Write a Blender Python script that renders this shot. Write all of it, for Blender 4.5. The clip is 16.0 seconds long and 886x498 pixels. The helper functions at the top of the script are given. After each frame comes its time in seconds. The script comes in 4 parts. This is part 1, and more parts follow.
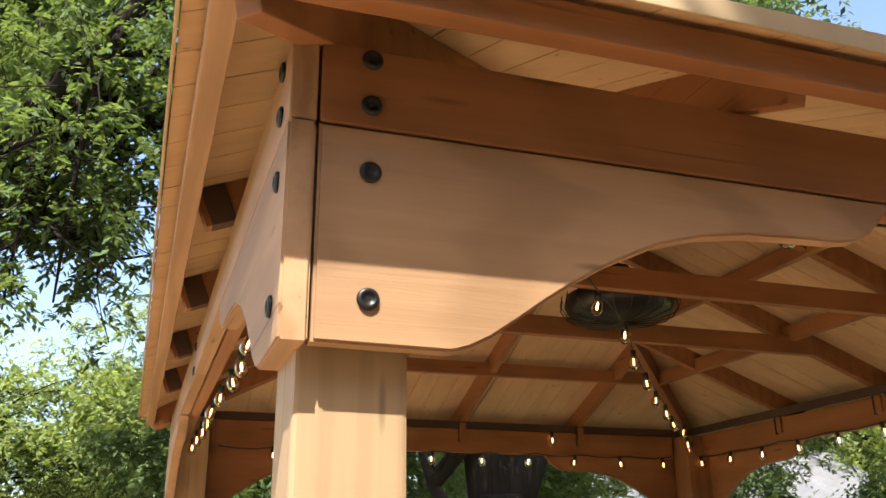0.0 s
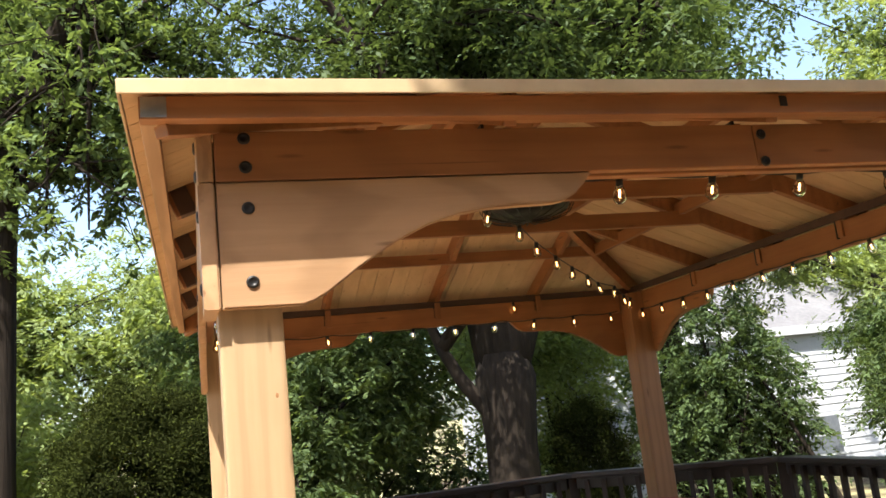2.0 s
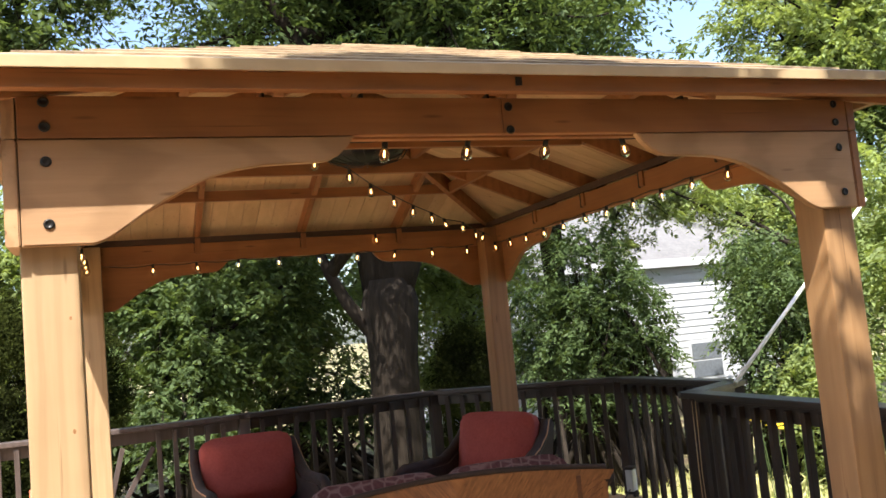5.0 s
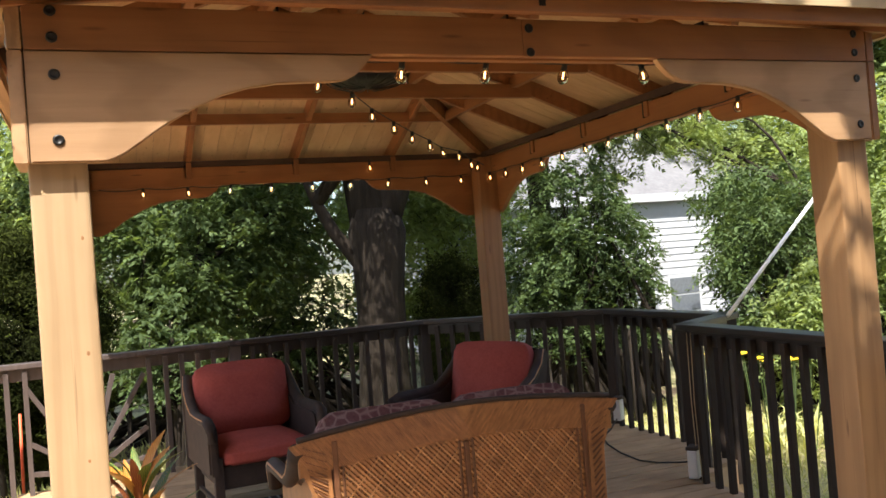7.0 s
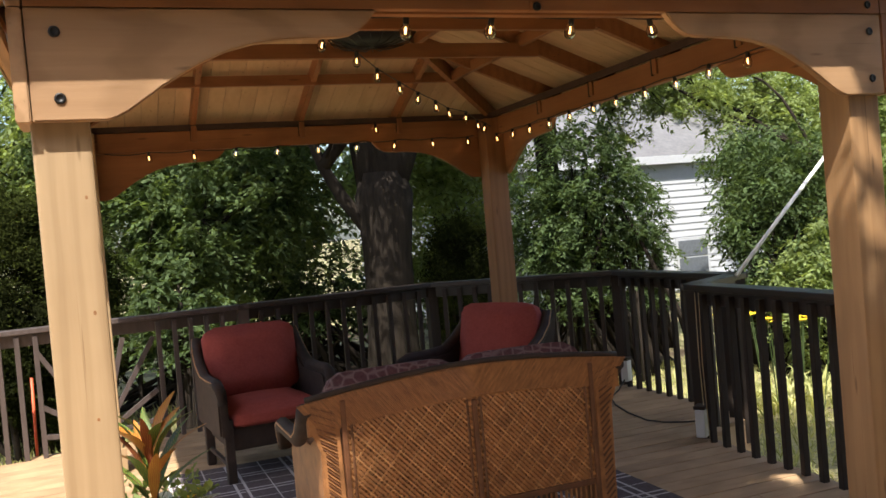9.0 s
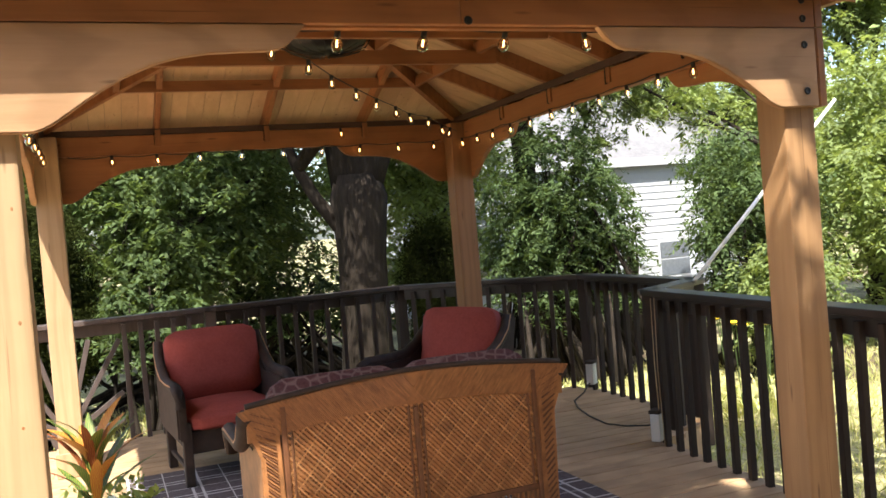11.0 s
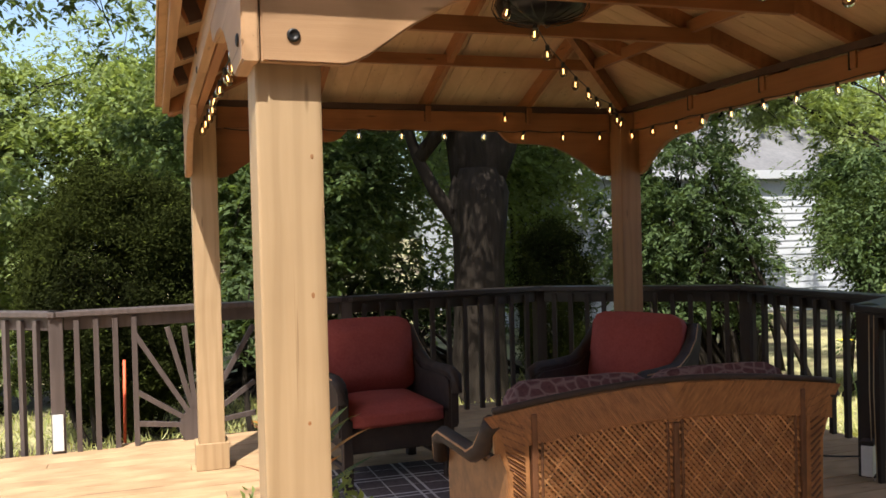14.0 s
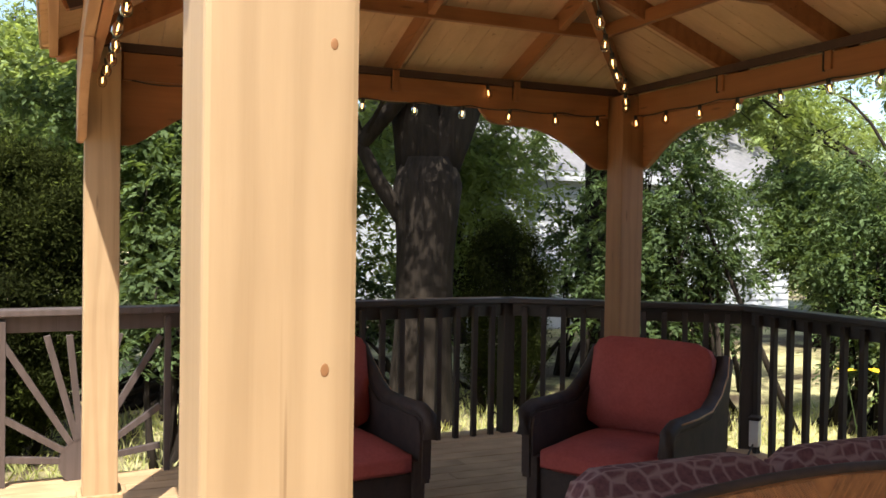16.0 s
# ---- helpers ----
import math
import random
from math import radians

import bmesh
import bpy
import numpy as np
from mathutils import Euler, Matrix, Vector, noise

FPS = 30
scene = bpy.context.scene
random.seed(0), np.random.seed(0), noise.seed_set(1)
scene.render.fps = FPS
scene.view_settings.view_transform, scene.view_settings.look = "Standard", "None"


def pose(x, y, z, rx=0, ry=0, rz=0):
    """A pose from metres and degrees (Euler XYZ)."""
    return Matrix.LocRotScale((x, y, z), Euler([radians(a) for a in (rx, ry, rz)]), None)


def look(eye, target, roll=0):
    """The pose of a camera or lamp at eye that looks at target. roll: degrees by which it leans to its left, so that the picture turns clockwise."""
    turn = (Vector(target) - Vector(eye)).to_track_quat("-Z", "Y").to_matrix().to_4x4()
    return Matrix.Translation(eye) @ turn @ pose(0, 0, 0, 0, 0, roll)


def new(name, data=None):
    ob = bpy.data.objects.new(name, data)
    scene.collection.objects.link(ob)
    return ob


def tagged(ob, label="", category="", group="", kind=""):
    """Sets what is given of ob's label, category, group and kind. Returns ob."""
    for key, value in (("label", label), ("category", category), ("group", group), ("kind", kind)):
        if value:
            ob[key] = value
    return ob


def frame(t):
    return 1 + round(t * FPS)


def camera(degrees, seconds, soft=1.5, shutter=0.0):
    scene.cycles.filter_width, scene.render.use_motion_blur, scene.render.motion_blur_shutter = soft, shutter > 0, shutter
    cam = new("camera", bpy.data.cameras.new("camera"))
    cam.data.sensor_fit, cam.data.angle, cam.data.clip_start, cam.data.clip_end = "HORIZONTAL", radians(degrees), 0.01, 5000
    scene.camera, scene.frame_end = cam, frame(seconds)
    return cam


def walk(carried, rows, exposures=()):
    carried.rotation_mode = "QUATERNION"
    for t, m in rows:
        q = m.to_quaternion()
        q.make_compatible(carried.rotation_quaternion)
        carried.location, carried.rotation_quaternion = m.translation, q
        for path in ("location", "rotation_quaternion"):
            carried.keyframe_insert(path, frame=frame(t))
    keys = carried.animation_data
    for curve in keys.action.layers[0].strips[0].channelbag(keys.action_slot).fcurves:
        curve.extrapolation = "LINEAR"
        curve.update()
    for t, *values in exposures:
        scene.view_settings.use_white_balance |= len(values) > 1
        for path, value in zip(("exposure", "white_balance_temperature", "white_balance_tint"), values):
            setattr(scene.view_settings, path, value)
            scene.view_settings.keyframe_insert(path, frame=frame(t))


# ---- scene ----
cam = camera(53.3, 16.0, 1.6)
PATH = [
    (0, (-0.199, -1.115, 1.565), (0.412, 0.67, 2.23), -0.5),
    (0.5, (-0.148, -1.369, 1.547), (0.452, 0.492, 1.968), -2.6),
    (1, (-0.082, -1.672, 1.523), (0.495, 0.198, 1.937), -6.1),
    (1.5, (-0.129, -1.928, 1.498), (0.441, -0.052, 1.894), -6.1),
    (2, (-0.071, -2.179, 1.521), (0.481, -0.293, 1.896), -6.2),
    (2.5, (0.073, -2.37, 1.507), (0.623, -0.482, 1.869), -6.0),
    (3, (0.054, -2.52, 1.499), (0.626, -0.634, 1.836), -6.1),
    (3.5, (0.065, -2.658, 1.484), (0.687, -0.776, 1.754), -5.9),
    (4, (0.205, -2.78, 1.467), (0.911, -0.924, 1.701), -6.1),
    (4.2, (0.307, -2.844, 1.474), (0.981, -0.975, 1.706), -5.6),
    (6.5, (0.134, -2.695, 1.471), (0.876, -0.84, 1.539), -4.6),
    (7, (0.148, -2.7, 1.466), (0.881, -0.839, 1.498), -4.5),
    (7.5, (0.153, -2.697, 1.467), (0.881, -0.834, 1.483), -4.9),
    (8, (0.154, -2.687, 1.46), (0.877, -0.823, 1.458), -5.3),
    (8.5, (0.149, -2.68, 1.447), (0.868, -0.814, 1.424), -5.2),
    (9, (0.158, -2.685, 1.442), (0.868, -0.816, 1.397), -4.9),
    (9.2, (0.165, -2.685, 1.439), (0.87, -0.814, 1.38), -4.9),
    (11.3, (0.347, -2.806, 1.467), (1.079, -0.946, 1.422), -4.8),
    (11.5, (0.332, -2.789, 1.464), (1.068, -0.929, 1.443), -6.2),
    (12, (0.262, -2.781, 1.457), (0.99, -0.919, 1.492), -6.3),
    (12.5, (0.074, -2.695, 1.445), (0.727, -0.805, 1.495), -5.9),
    (13, (-0.047, -2.568, 1.429), (0.581, -0.67, 1.463), -4.3),
    (13.5, (-0.12, -2.322, 1.407), (0.512, -0.424, 1.412), -3.2),
    (14, (-0.25, -2.062, 1.423), (0.374, -0.162, 1.392), -1.5),
    (14.5, (-0.418, -1.786, 1.447), (0.308, 0.077, 1.421), -0.2),
    (15, (-0.397, -1.493, 1.416), (0.411, 0.336, 1.387), 0.4),
    (15.5, (-0.278, -1.159, 1.437), (0.513, 0.678, 1.41), 0.7),
    (16, (-0.143, -0.825, 1.43), (0.665, 1.004, 1.392), 0.9),
]
STOPS = [(0, 1.5), (2, 1.6), (4, 1.58), (7, 1.5), (8, 1.34), (9, 1.06), (11.5, 1.8), (12.5, 1.55), (13, 1.28), (13.5, 0.98), (14, 0.96), (14.5, 1.03), (15, 1.2), (16, 1.34)]
walk(cam, [(t, look(eye, target, roll)) for t, eye, target, roll in PATH], STOPS)

# ---- world and sun ----
SUN_DIR = Vector((0.55, 1.0, -1.84)).normalized()
world = bpy.data.worlds.new("world")
scene.world = world
world.use_nodes = True
wn = world.node_tree.nodes
sky = wn.new("ShaderNodeTexSky")
sky.sky_type, sky.sun_disc = "NISHITA", False
sky.dust_density, sky.ozone_density = 2.2, 0.7
sky.sun_elevation = math.asin(-SUN_DIR.z)
sky.sun_rotation = math.atan2(-SUN_DIR.x, -SUN_DIR.y)
wn["Background"].inputs["Strength"].default_value = 0.14
world.node_tree.links.new(sky.outputs[0], wn["Background"].inputs["Color"])
sun = new("sun", bpy.data.lights.new("sun", "SUN"))
sun.data.energy, sun.data.angle, sun.data.color = 5.0, radians(0.53), (1.0, 0.94, 0.84)
sun.matrix_world = look((0, 0, 0), SUN_DIR)


# ---- materials ----
def material(name, rough=0.6, metal=0.0, spec=0.5):
    m = bpy.data.materials.new(name)
    m.use_nodes = True
    p = m.node_tree.nodes["Principled BSDF"]
    p.inputs["Roughness"].default_value = rough
    p.inputs["Metallic"].default_value = metal
    p.inputs["Specular IOR Level"].default_value = spec
    return m, m.node_tree, p


def ramp(nt, fac, stops):
    r = nt.nodes.new("ShaderNodeValToRGB")
    while len(r.color_ramp.elements) < len(stops):
        r.color_ramp.elements.new(0.5)
    for e, (pos, col) in zip(r.color_ramp.elements, stops):
        e.position, e.color = pos, (*col, 1)
    nt.links.new(fac, r.inputs[0])
    return r.outputs[0]


def coords(nt, scale=(1, 1, 1), jitter=True):
    """Object coordinates, stretched, and shifted from object to object."""
    tc = nt.nodes.new("ShaderNodeTexCoord")
    mp = nt.nodes.new("ShaderNodeMapping")
    mp.inputs["Scale"].default_value = scale
    nt.links.new(tc.outputs["Object"], mp.inputs["Vector"])
    if jitter:
        oi = nt.nodes.new("ShaderNodeObjectInfo")
        mul = nt.nodes.new("ShaderNodeVectorMath")
        mul.operation = "SCALE"
        mul.inputs[0].default_value = (13.0, 7.0, 17.0)
        nt.links.new(oi.outputs["Random"], mul.inputs["Scale"])
        nt.links.new(mul.outputs[0], mp.inputs["Location"])
    return mp.outputs[0]


def noise_tex(nt, vec, scale, detail=4.0, rough=0.6, dist=0.0):
    n = nt.nodes.new("ShaderNodeTexNoise")
    n.inputs["Scale"].default_value, n.inputs["Detail"].default_value = scale, detail
    n.inputs["Roughness"].default_value, n.inputs["Distortion"].default_value = rough, dist
    nt.links.new(vec, n.inputs["Vector"])
    return n.outputs[0]


def mix(nt, fac, a, b, mode="MIX"):
    x = nt.nodes.new("ShaderNodeMix")
    x.data_type, x.blend_type = "RGBA", mode
    for sock, v in ((x.inputs[0], fac), (x.inputs[6], a), (x.inputs[7], b)):
        if isinstance(v, (int, float)):
            sock.default_value = v
        elif isinstance(v, tuple):
            sock.default_value = (*v, 1)
        else:
            nt.links.new(v, sock)
    return x.outputs[2]


def bump(nt, p, height, strength=0.3, dist=0.003):
    b = nt.nodes.new("ShaderNodeBump")
    b.inputs["Strength"].default_value, b.inputs["Distance"].default_value = strength, dist
    nt.links.new(height, b.inputs["Height"])
    nt.links.new(b.outputs[0], p.inputs["Normal"])


def wood(name, dark, light, axis, rough=0.55, knots=True, spread=0.25, ring=0.3):
    """Grain along one axis of the object, in two scales, with knots and slow stains."""
    m, nt, p = material(name, rough)
    s = [38.0, 38.0, 38.0]
    s[axis] = 1.6
    grain = noise_tex(nt, coords(nt, tuple(s)), 1.0, 6, 0.65, 0.5)
    s2 = [7.0, 7.0, 7.0]
    s2[axis] = 0.5
    broad = noise_tex(nt, coords(nt, tuple(s2)), 1.0, 3, 0.5, 0.8)
    stain = noise_tex(nt, coords(nt, (1, 1, 1)), 2.3, 3)
    mid = tuple((a + b) / 2 for a, b in zip(dark, light))
    col = ramp(nt, grain, [(0.3, dark), (0.5, mid), (0.72, light)])
    col2 = ramp(nt, broad, [(0.32, tuple(c * 0.8 for c in mid)), (0.7, tuple(min(1, c * 1.16) for c in light))])
    col = mix(nt, 0.55, col, col2)
    col = mix(nt, spread, col, ramp(nt, stain, [(0.3, tuple(c * 0.72 for c in dark)), (0.7, light)]))
    s4 = [5.0, 6.5, 5.5]
    s4[axis] = 0.8
    w = nt.nodes.new("ShaderNodeTexWave")
    w.inputs["Scale"].default_value, w.inputs["Distortion"].default_value = 1.0, 9.0
    w.inputs["Detail"].default_value, w.inputs["Detail Scale"].default_value = 3.0, 0.7
    nt.links.new(coords(nt, tuple(s4)), w.inputs["Vector"])
    rings = ramp(nt, w.outputs["Fac"], [(0.1, (0.66, 0.62, 0.56)), (0.45, (1, 1, 1)), (0.9, (1.06, 1.06, 1.06))])
    col = mix(nt, ring, col, rings, "MULTIPLY")
    s5 = [60.0, 60.0, 60.0]
    s5[axis] = 1.1
    crack = ramp(nt, noise_tex(nt, coords(nt, tuple(s5)), 1.0, 2, 0.5), [(0.24, (0.5, 0.44, 0.38)), (0.31, (1, 1, 1))])
    col = mix(nt, 1.0, col, crack, "MULTIPLY")
    if knots:
        s3 = [15.0, 15.0, 15.0]
        s3[axis] = 2.4
        v = nt.nodes.new("ShaderNodeTexVoronoi")
        v.inputs["Scale"].default_value = 1.0
        nt.links.new(coords(nt, tuple(s3)), v.inputs["Vector"])
        k = ramp(nt, v.outputs["Distance"], [(0.05, (0.8, 0.8, 0.8)), (0.12, (0, 0, 0))])
        col = mix(nt, k, col, tuple(c * 0.6 for c in dark))
    nt.links.new(col, p.inputs["Base Color"])
    bump(nt, p, grain, 0.4, 0.002)
    return m


def speckled(name, stops, scale, rough=0.8, strength=0.3, dist=0.004, second=6.0, spec=0.3):
    m, nt, p = material(name, rough, 0.0, spec)
    v = coords(nt)
    a = noise_tex(nt, v, scale, 6)
    b = noise_tex(nt, v, scale / second, 3)
    col = mix(nt, 0.45, ramp(nt, a, stops), ramp(nt, b, stops))
    nt.links.new(col, p.inputs["Base Color"])
    bump(nt, p, a, strength, dist)
    return m


def bark(name):
    """Long upright furrows with paler ridges, all darkened to carry the crown's shade."""
    m, nt, p = material(name, 0.95, 0.0, 0.2)
    furrow = noise_tex(nt, coords(nt, (17, 17, 1.3)), 1.0, 6, 0.6, 0.5)
    patch = noise_tex(nt, coords(nt), 2.2, 3)
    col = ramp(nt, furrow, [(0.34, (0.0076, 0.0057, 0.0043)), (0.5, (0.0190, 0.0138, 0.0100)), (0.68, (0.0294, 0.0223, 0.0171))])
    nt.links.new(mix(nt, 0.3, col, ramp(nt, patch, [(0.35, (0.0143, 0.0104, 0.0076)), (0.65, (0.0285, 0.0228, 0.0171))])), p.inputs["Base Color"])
    bump(nt, p, furrow, 0.7, 0.025)
    return m


def plain(name, col, rough=0.5, metal=0.0, vary=0.15):
    m, nt, p = material(name, rough, metal)
    n = noise_tex(nt, coords(nt), 14, 4)
    c = ramp(nt, n, [(0.3, tuple(x * (1 - vary) for x in col)), (0.7, tuple(min(1, x * (1 + vary)) for x in col))])
    nt.links.new(c, p.inputs["Base Color"])
    return m


def foliage(name, stops, trans=0.35, rough=0.6, spec=0.18):
    m, nt, p = material(name, rough, 0.0, spec)
    g = nt.nodes.new("ShaderNodeNewGeometry")
    big = noise_tex(nt, coords(nt, jitter=False), 0.9, 3)
    col = mix(nt, 0.35, ramp(nt, g.outputs["Random Per Island"], stops), ramp(nt, big, [(0.35, stops[0][1]), (0.65, stops[-1][1])]))
    nt.links.new(col, p.inputs["Base Color"])
    t = nt.nodes.new("ShaderNodeBsdfTranslucent")
    lighter = mix(nt, 1.0, col, (1.32, 1.25, 0.62), "MULTIPLY")
    nt.links.new(lighter, t.inputs["Color"])
    ms = nt.nodes.new("ShaderNodeMixShader")
    ms.inputs[0].default_value = trans
    nt.links.new(p.outputs[0], ms.inputs[1])
    nt.links.new(t.outputs[0], ms.inputs[2])
    nt.links.new(ms.outputs[0], nt.nodes["Material Output"].inputs["Surface"])
    return m


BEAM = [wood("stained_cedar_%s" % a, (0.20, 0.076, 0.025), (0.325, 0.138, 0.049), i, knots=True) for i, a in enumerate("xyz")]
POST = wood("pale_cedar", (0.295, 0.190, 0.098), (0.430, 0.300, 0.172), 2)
# the same cedar, darker and redder to carry the right-hand posts' shade
POST_HALF_SHADE = wood("half_shade_cedar", (0.27, 0.145, 0.064), (0.41, 0.24, 0.115), 2)
POST_SHADED = wood("shaded_cedar", (0.20, 0.088, 0.034), (0.31, 0.150, 0.062), 2)
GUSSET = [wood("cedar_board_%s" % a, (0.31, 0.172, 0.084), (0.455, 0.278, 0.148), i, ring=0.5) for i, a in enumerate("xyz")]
# near-black, for rafter tails and for the shade painted into the eave gap
TAIL = wood("dark_tail_gap_shade", (0.045, 0.022, 0.014), (0.075, 0.040, 0.026), 0, 0.7, knots=False)
DECK = wood("deck_board", (0.270, 0.163, 0.083), (0.483, 0.324, 0.184), 0, 0.7, spread=0.5)
# one rail stain in two tones: near-black as in shade, grey-brown as in sun
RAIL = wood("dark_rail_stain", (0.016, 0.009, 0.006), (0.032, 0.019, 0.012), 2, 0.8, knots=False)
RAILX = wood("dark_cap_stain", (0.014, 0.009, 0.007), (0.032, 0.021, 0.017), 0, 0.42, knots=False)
RAIL_LIT = wood("sunlit_rail_stain", (0.047, 0.035, 0.032), (0.098, 0.076, 0.071), 2, 0.42, knots=False)
PANEL = [wood("pale_pine_lining_%s" % a, (0.50, 0.312, 0.158), (0.63, 0.43, 0.24), i, knots=False, ring=0.0) for i, a in enumerate("xyz")]
SHINGLE = speckled("brown_metal_roof", [(0.3, (0.12, 0.085, 0.055)), (0.5, (0.30, 0.22, 0.14)), (0.75, (0.55, 0.43, 0.28))], 16, 0.5, 0.4)
EDGE = speckled("tan_drip_edge", [(0.3, (0.36, 0.26, 0.15)), (0.7, (0.50, 0.37, 0.22))], 8, 0.5, 0.1)
STEEL = plain("zinc_bracket", (0.30, 0.31, 0.33), 0.35, 0.9)
BLACK = plain("black_metal", (0.018, 0.017, 0.017), 0.4, 0.4)
CABLE = plain("black_cable", (0.012, 0.011, 0.010), 0.6)
WICKER_DARK = plain("dark_brown_wicker", (0.028, 0.016, 0.011), 0.75, 0, 0.4)
WICKER = plain("honey_wicker", (0.256, 0.115, 0.043), 0.5, 0, 0.35)
WICKER_PALE = plain("pale_honey_wicker", (0.42, 0.215, 0.092), 0.45, 0, 0.25)
WICKER_EDGE = plain("brown_wicker_edge", (0.105, 0.042, 0.018), 0.5, 0, 0.35)
RED = speckled("coral_red_fabric", [(0.3, (0.238, 0.046, 0.038)), (0.7, (0.326, 0.075, 0.062))], 60, 0.95, 0.4, 0.001)
PIPING = plain("red_piping", (0.23, 0.035, 0.03), 0.9)
WHITE = plain("white_plastic", (0.55, 0.55, 0.54), 0.4, 0, 0.05)
POLE = plain("white_pole", (0.82, 0.82, 0.80), 0.35, 0, 0.06)
ORANGE = plain("orange_plastic", (0.65, 0.10, 0.03), 0.5)
POT = plain("dark_clay_pot", (0.10, 0.055, 0.035), 0.6)
SOIL = plain("soil", (0.03, 0.02, 0.014), 0.95, 0, 0.4)
BARK = bark("shaded_bark")
# leaf tones carry light too: paler for plants in sun, darker for shaded ones
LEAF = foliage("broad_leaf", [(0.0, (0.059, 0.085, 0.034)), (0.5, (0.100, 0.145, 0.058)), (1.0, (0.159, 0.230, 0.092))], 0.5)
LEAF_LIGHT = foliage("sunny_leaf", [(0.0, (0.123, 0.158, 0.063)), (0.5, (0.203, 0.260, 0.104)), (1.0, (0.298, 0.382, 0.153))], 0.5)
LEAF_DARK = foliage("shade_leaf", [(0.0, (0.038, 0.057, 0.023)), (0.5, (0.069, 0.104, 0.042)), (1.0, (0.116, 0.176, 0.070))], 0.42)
# tree shade over the evergreens is in this near-black green; few tips stay lit
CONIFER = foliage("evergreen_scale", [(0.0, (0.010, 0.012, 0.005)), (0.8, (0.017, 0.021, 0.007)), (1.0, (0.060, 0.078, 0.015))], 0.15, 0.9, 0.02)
BLADE = foliage("grass_blade", [(0.0, (0.220, 0.270, 0.091)), (0.5, (0.464, 0.464, 0.193)), (1.0, (0.700, 0.670, 0.361))], 0.4)
SIDING = plain("white_siding", (0.440, 0.458, 0.493), 0.6, 0, 0.04)
ROOFGREY = speckled("grey_shingle", [(0.3, (0.105, 0.105, 0.112)), (0.7, (0.180, 0.180, 0.192))], 12, 0.9)
DARKGLASS = plain("window_glass", (0.11, 0.125, 0.15), 0.08)


def ground_material():
    m, nt, p = material("dry_lawn", 0.95, 0, 0.2)
    v = coords(nt, jitter=False)
    fine = noise_tex(nt, v, 26, 6)
    patch = noise_tex(nt, v, 0.7, 4)
    grass = ramp(nt, fine, [(0.3, (0.15, 0.155, 0.065)), (0.55, (0.40, 0.37, 0.19)), (0.75, (0.62, 0.55, 0.35))])
    litter = ramp(nt, fine, [(0.3, (0.035, 0.024, 0.016)), (0.6, (0.10, 0.075, 0.05)), (0.8, (0.24, 0.18, 0.12))])
    nt.links.new(mix(nt, ramp(nt, patch, [(0.42, (0, 0, 0)), (0.58, (1, 1, 1))]), litter, grass), p.inputs["Base Color"])
    bump(nt, p, fine, 0.8, 0.03)
    return m


GROUND = ground_material()


def rug_material():
    """Grey-brown flat weave with pairs of pale lines crossing into a plaid."""
    m, nt, p = material("plaid_rug", 0.95, 0, 0.1)
    tc = nt.nodes.new("ShaderNodeTexCoord")
    sep = nt.nodes.new("ShaderNodeSeparateXYZ")
    nt.links.new(tc.outputs["Object"], sep.inputs[0])

    def op(kind, a, b):
        n = nt.nodes.new("ShaderNodeMath")
        n.operation = kind
        for i, v in enumerate((a, b)):
            if isinstance(v, (int, float)):
                n.inputs[i].default_value = v
            else:
                nt.links.new(v, n.inputs[i])
        return n.outputs[0]

    lines = None
    for axis, period in (("X", 0.36), ("Y", 0.36)):
        for shift in (0.0, 0.055, 0.20):
            f = op("FRACT", op("DIVIDE", op("ADD", sep.outputs[axis], 10.0 + shift), period), 0)
            hit = op("LESS_THAN", f, 0.045 if shift < 0.1 else 0.022)
            lines = hit if lines is None else op("MAXIMUM", lines, hit)
    n = noise_tex(nt, coords(nt), 45, 4)
    base = ramp(nt, n, [(0.3, (0.075, 0.060, 0.060)), (0.7, (0.13, 0.11, 0.11))])
    nt.links.new(mix(nt, lines, base, (0.46, 0.43, 0.42)), p.inputs["Base Color"])
    bump(nt, p, n, 0.4, 0.002)
    return m


def cushion_material():
    """Plum-brown fabric with a pale net of rounded cells."""
    m, nt, p = material("patterned_cushion", 0.95, 0, 0.15)
    v = nt.nodes.new("ShaderNodeTexVoronoi")
    v.feature = "DISTANCE_TO_EDGE"
    v.inputs["Scale"].default_value = 21
    v.inputs["Randomness"].default_value = 0.55
    nt.links.new(coords(nt), v.inputs["Vector"])
    n = noise_tex(nt, coords(nt), 70, 3)
    base = ramp(nt, n, [(0.3, (0.075, 0.032, 0.036)), (0.7, (0.125, 0.060, 0.062))])
    nt.links.new(mix(nt, ramp(nt, v.outputs["Distance"], [(0.03, (1, 1, 1)), (0.14, (0, 0, 0))]), base, (0.19, 0.125, 0.12)), p.inputs["Base Color"])
    bump(nt, p, n, 0.3, 0.001)
    return m


RUG, CUSHION = rug_material(), cushion_material()


def glow(name, col, strength):
    m = bpy.data.materials.new(name)
    m.use_nodes = True
    nt = m.node_tree
    nt.nodes.remove(nt.nodes["Principled BSDF"])
    e = nt.nodes.new("ShaderNodeEmission")
    e.inputs["Color"].default_value, e.inputs["Strength"].default_value = (*col, 1), strength
    nt.links.new(e.outputs[0], nt.nodes["Material Output"].inputs["Surface"])
    return m


FILAMENT = glow("warm_filament", (1.0, 0.56, 0.18), 4.0)
BULB, _bt, _bp = material("clear_bulb_glass", 0.03, 0, 0.5)
_bp.inputs["Transmission Weight"].default_value = 1.0
_bp.inputs["Base Color"].default_value = (1.0, 0.93, 0.80, 1)
_bp.inputs["IOR"].default_value = 1.12


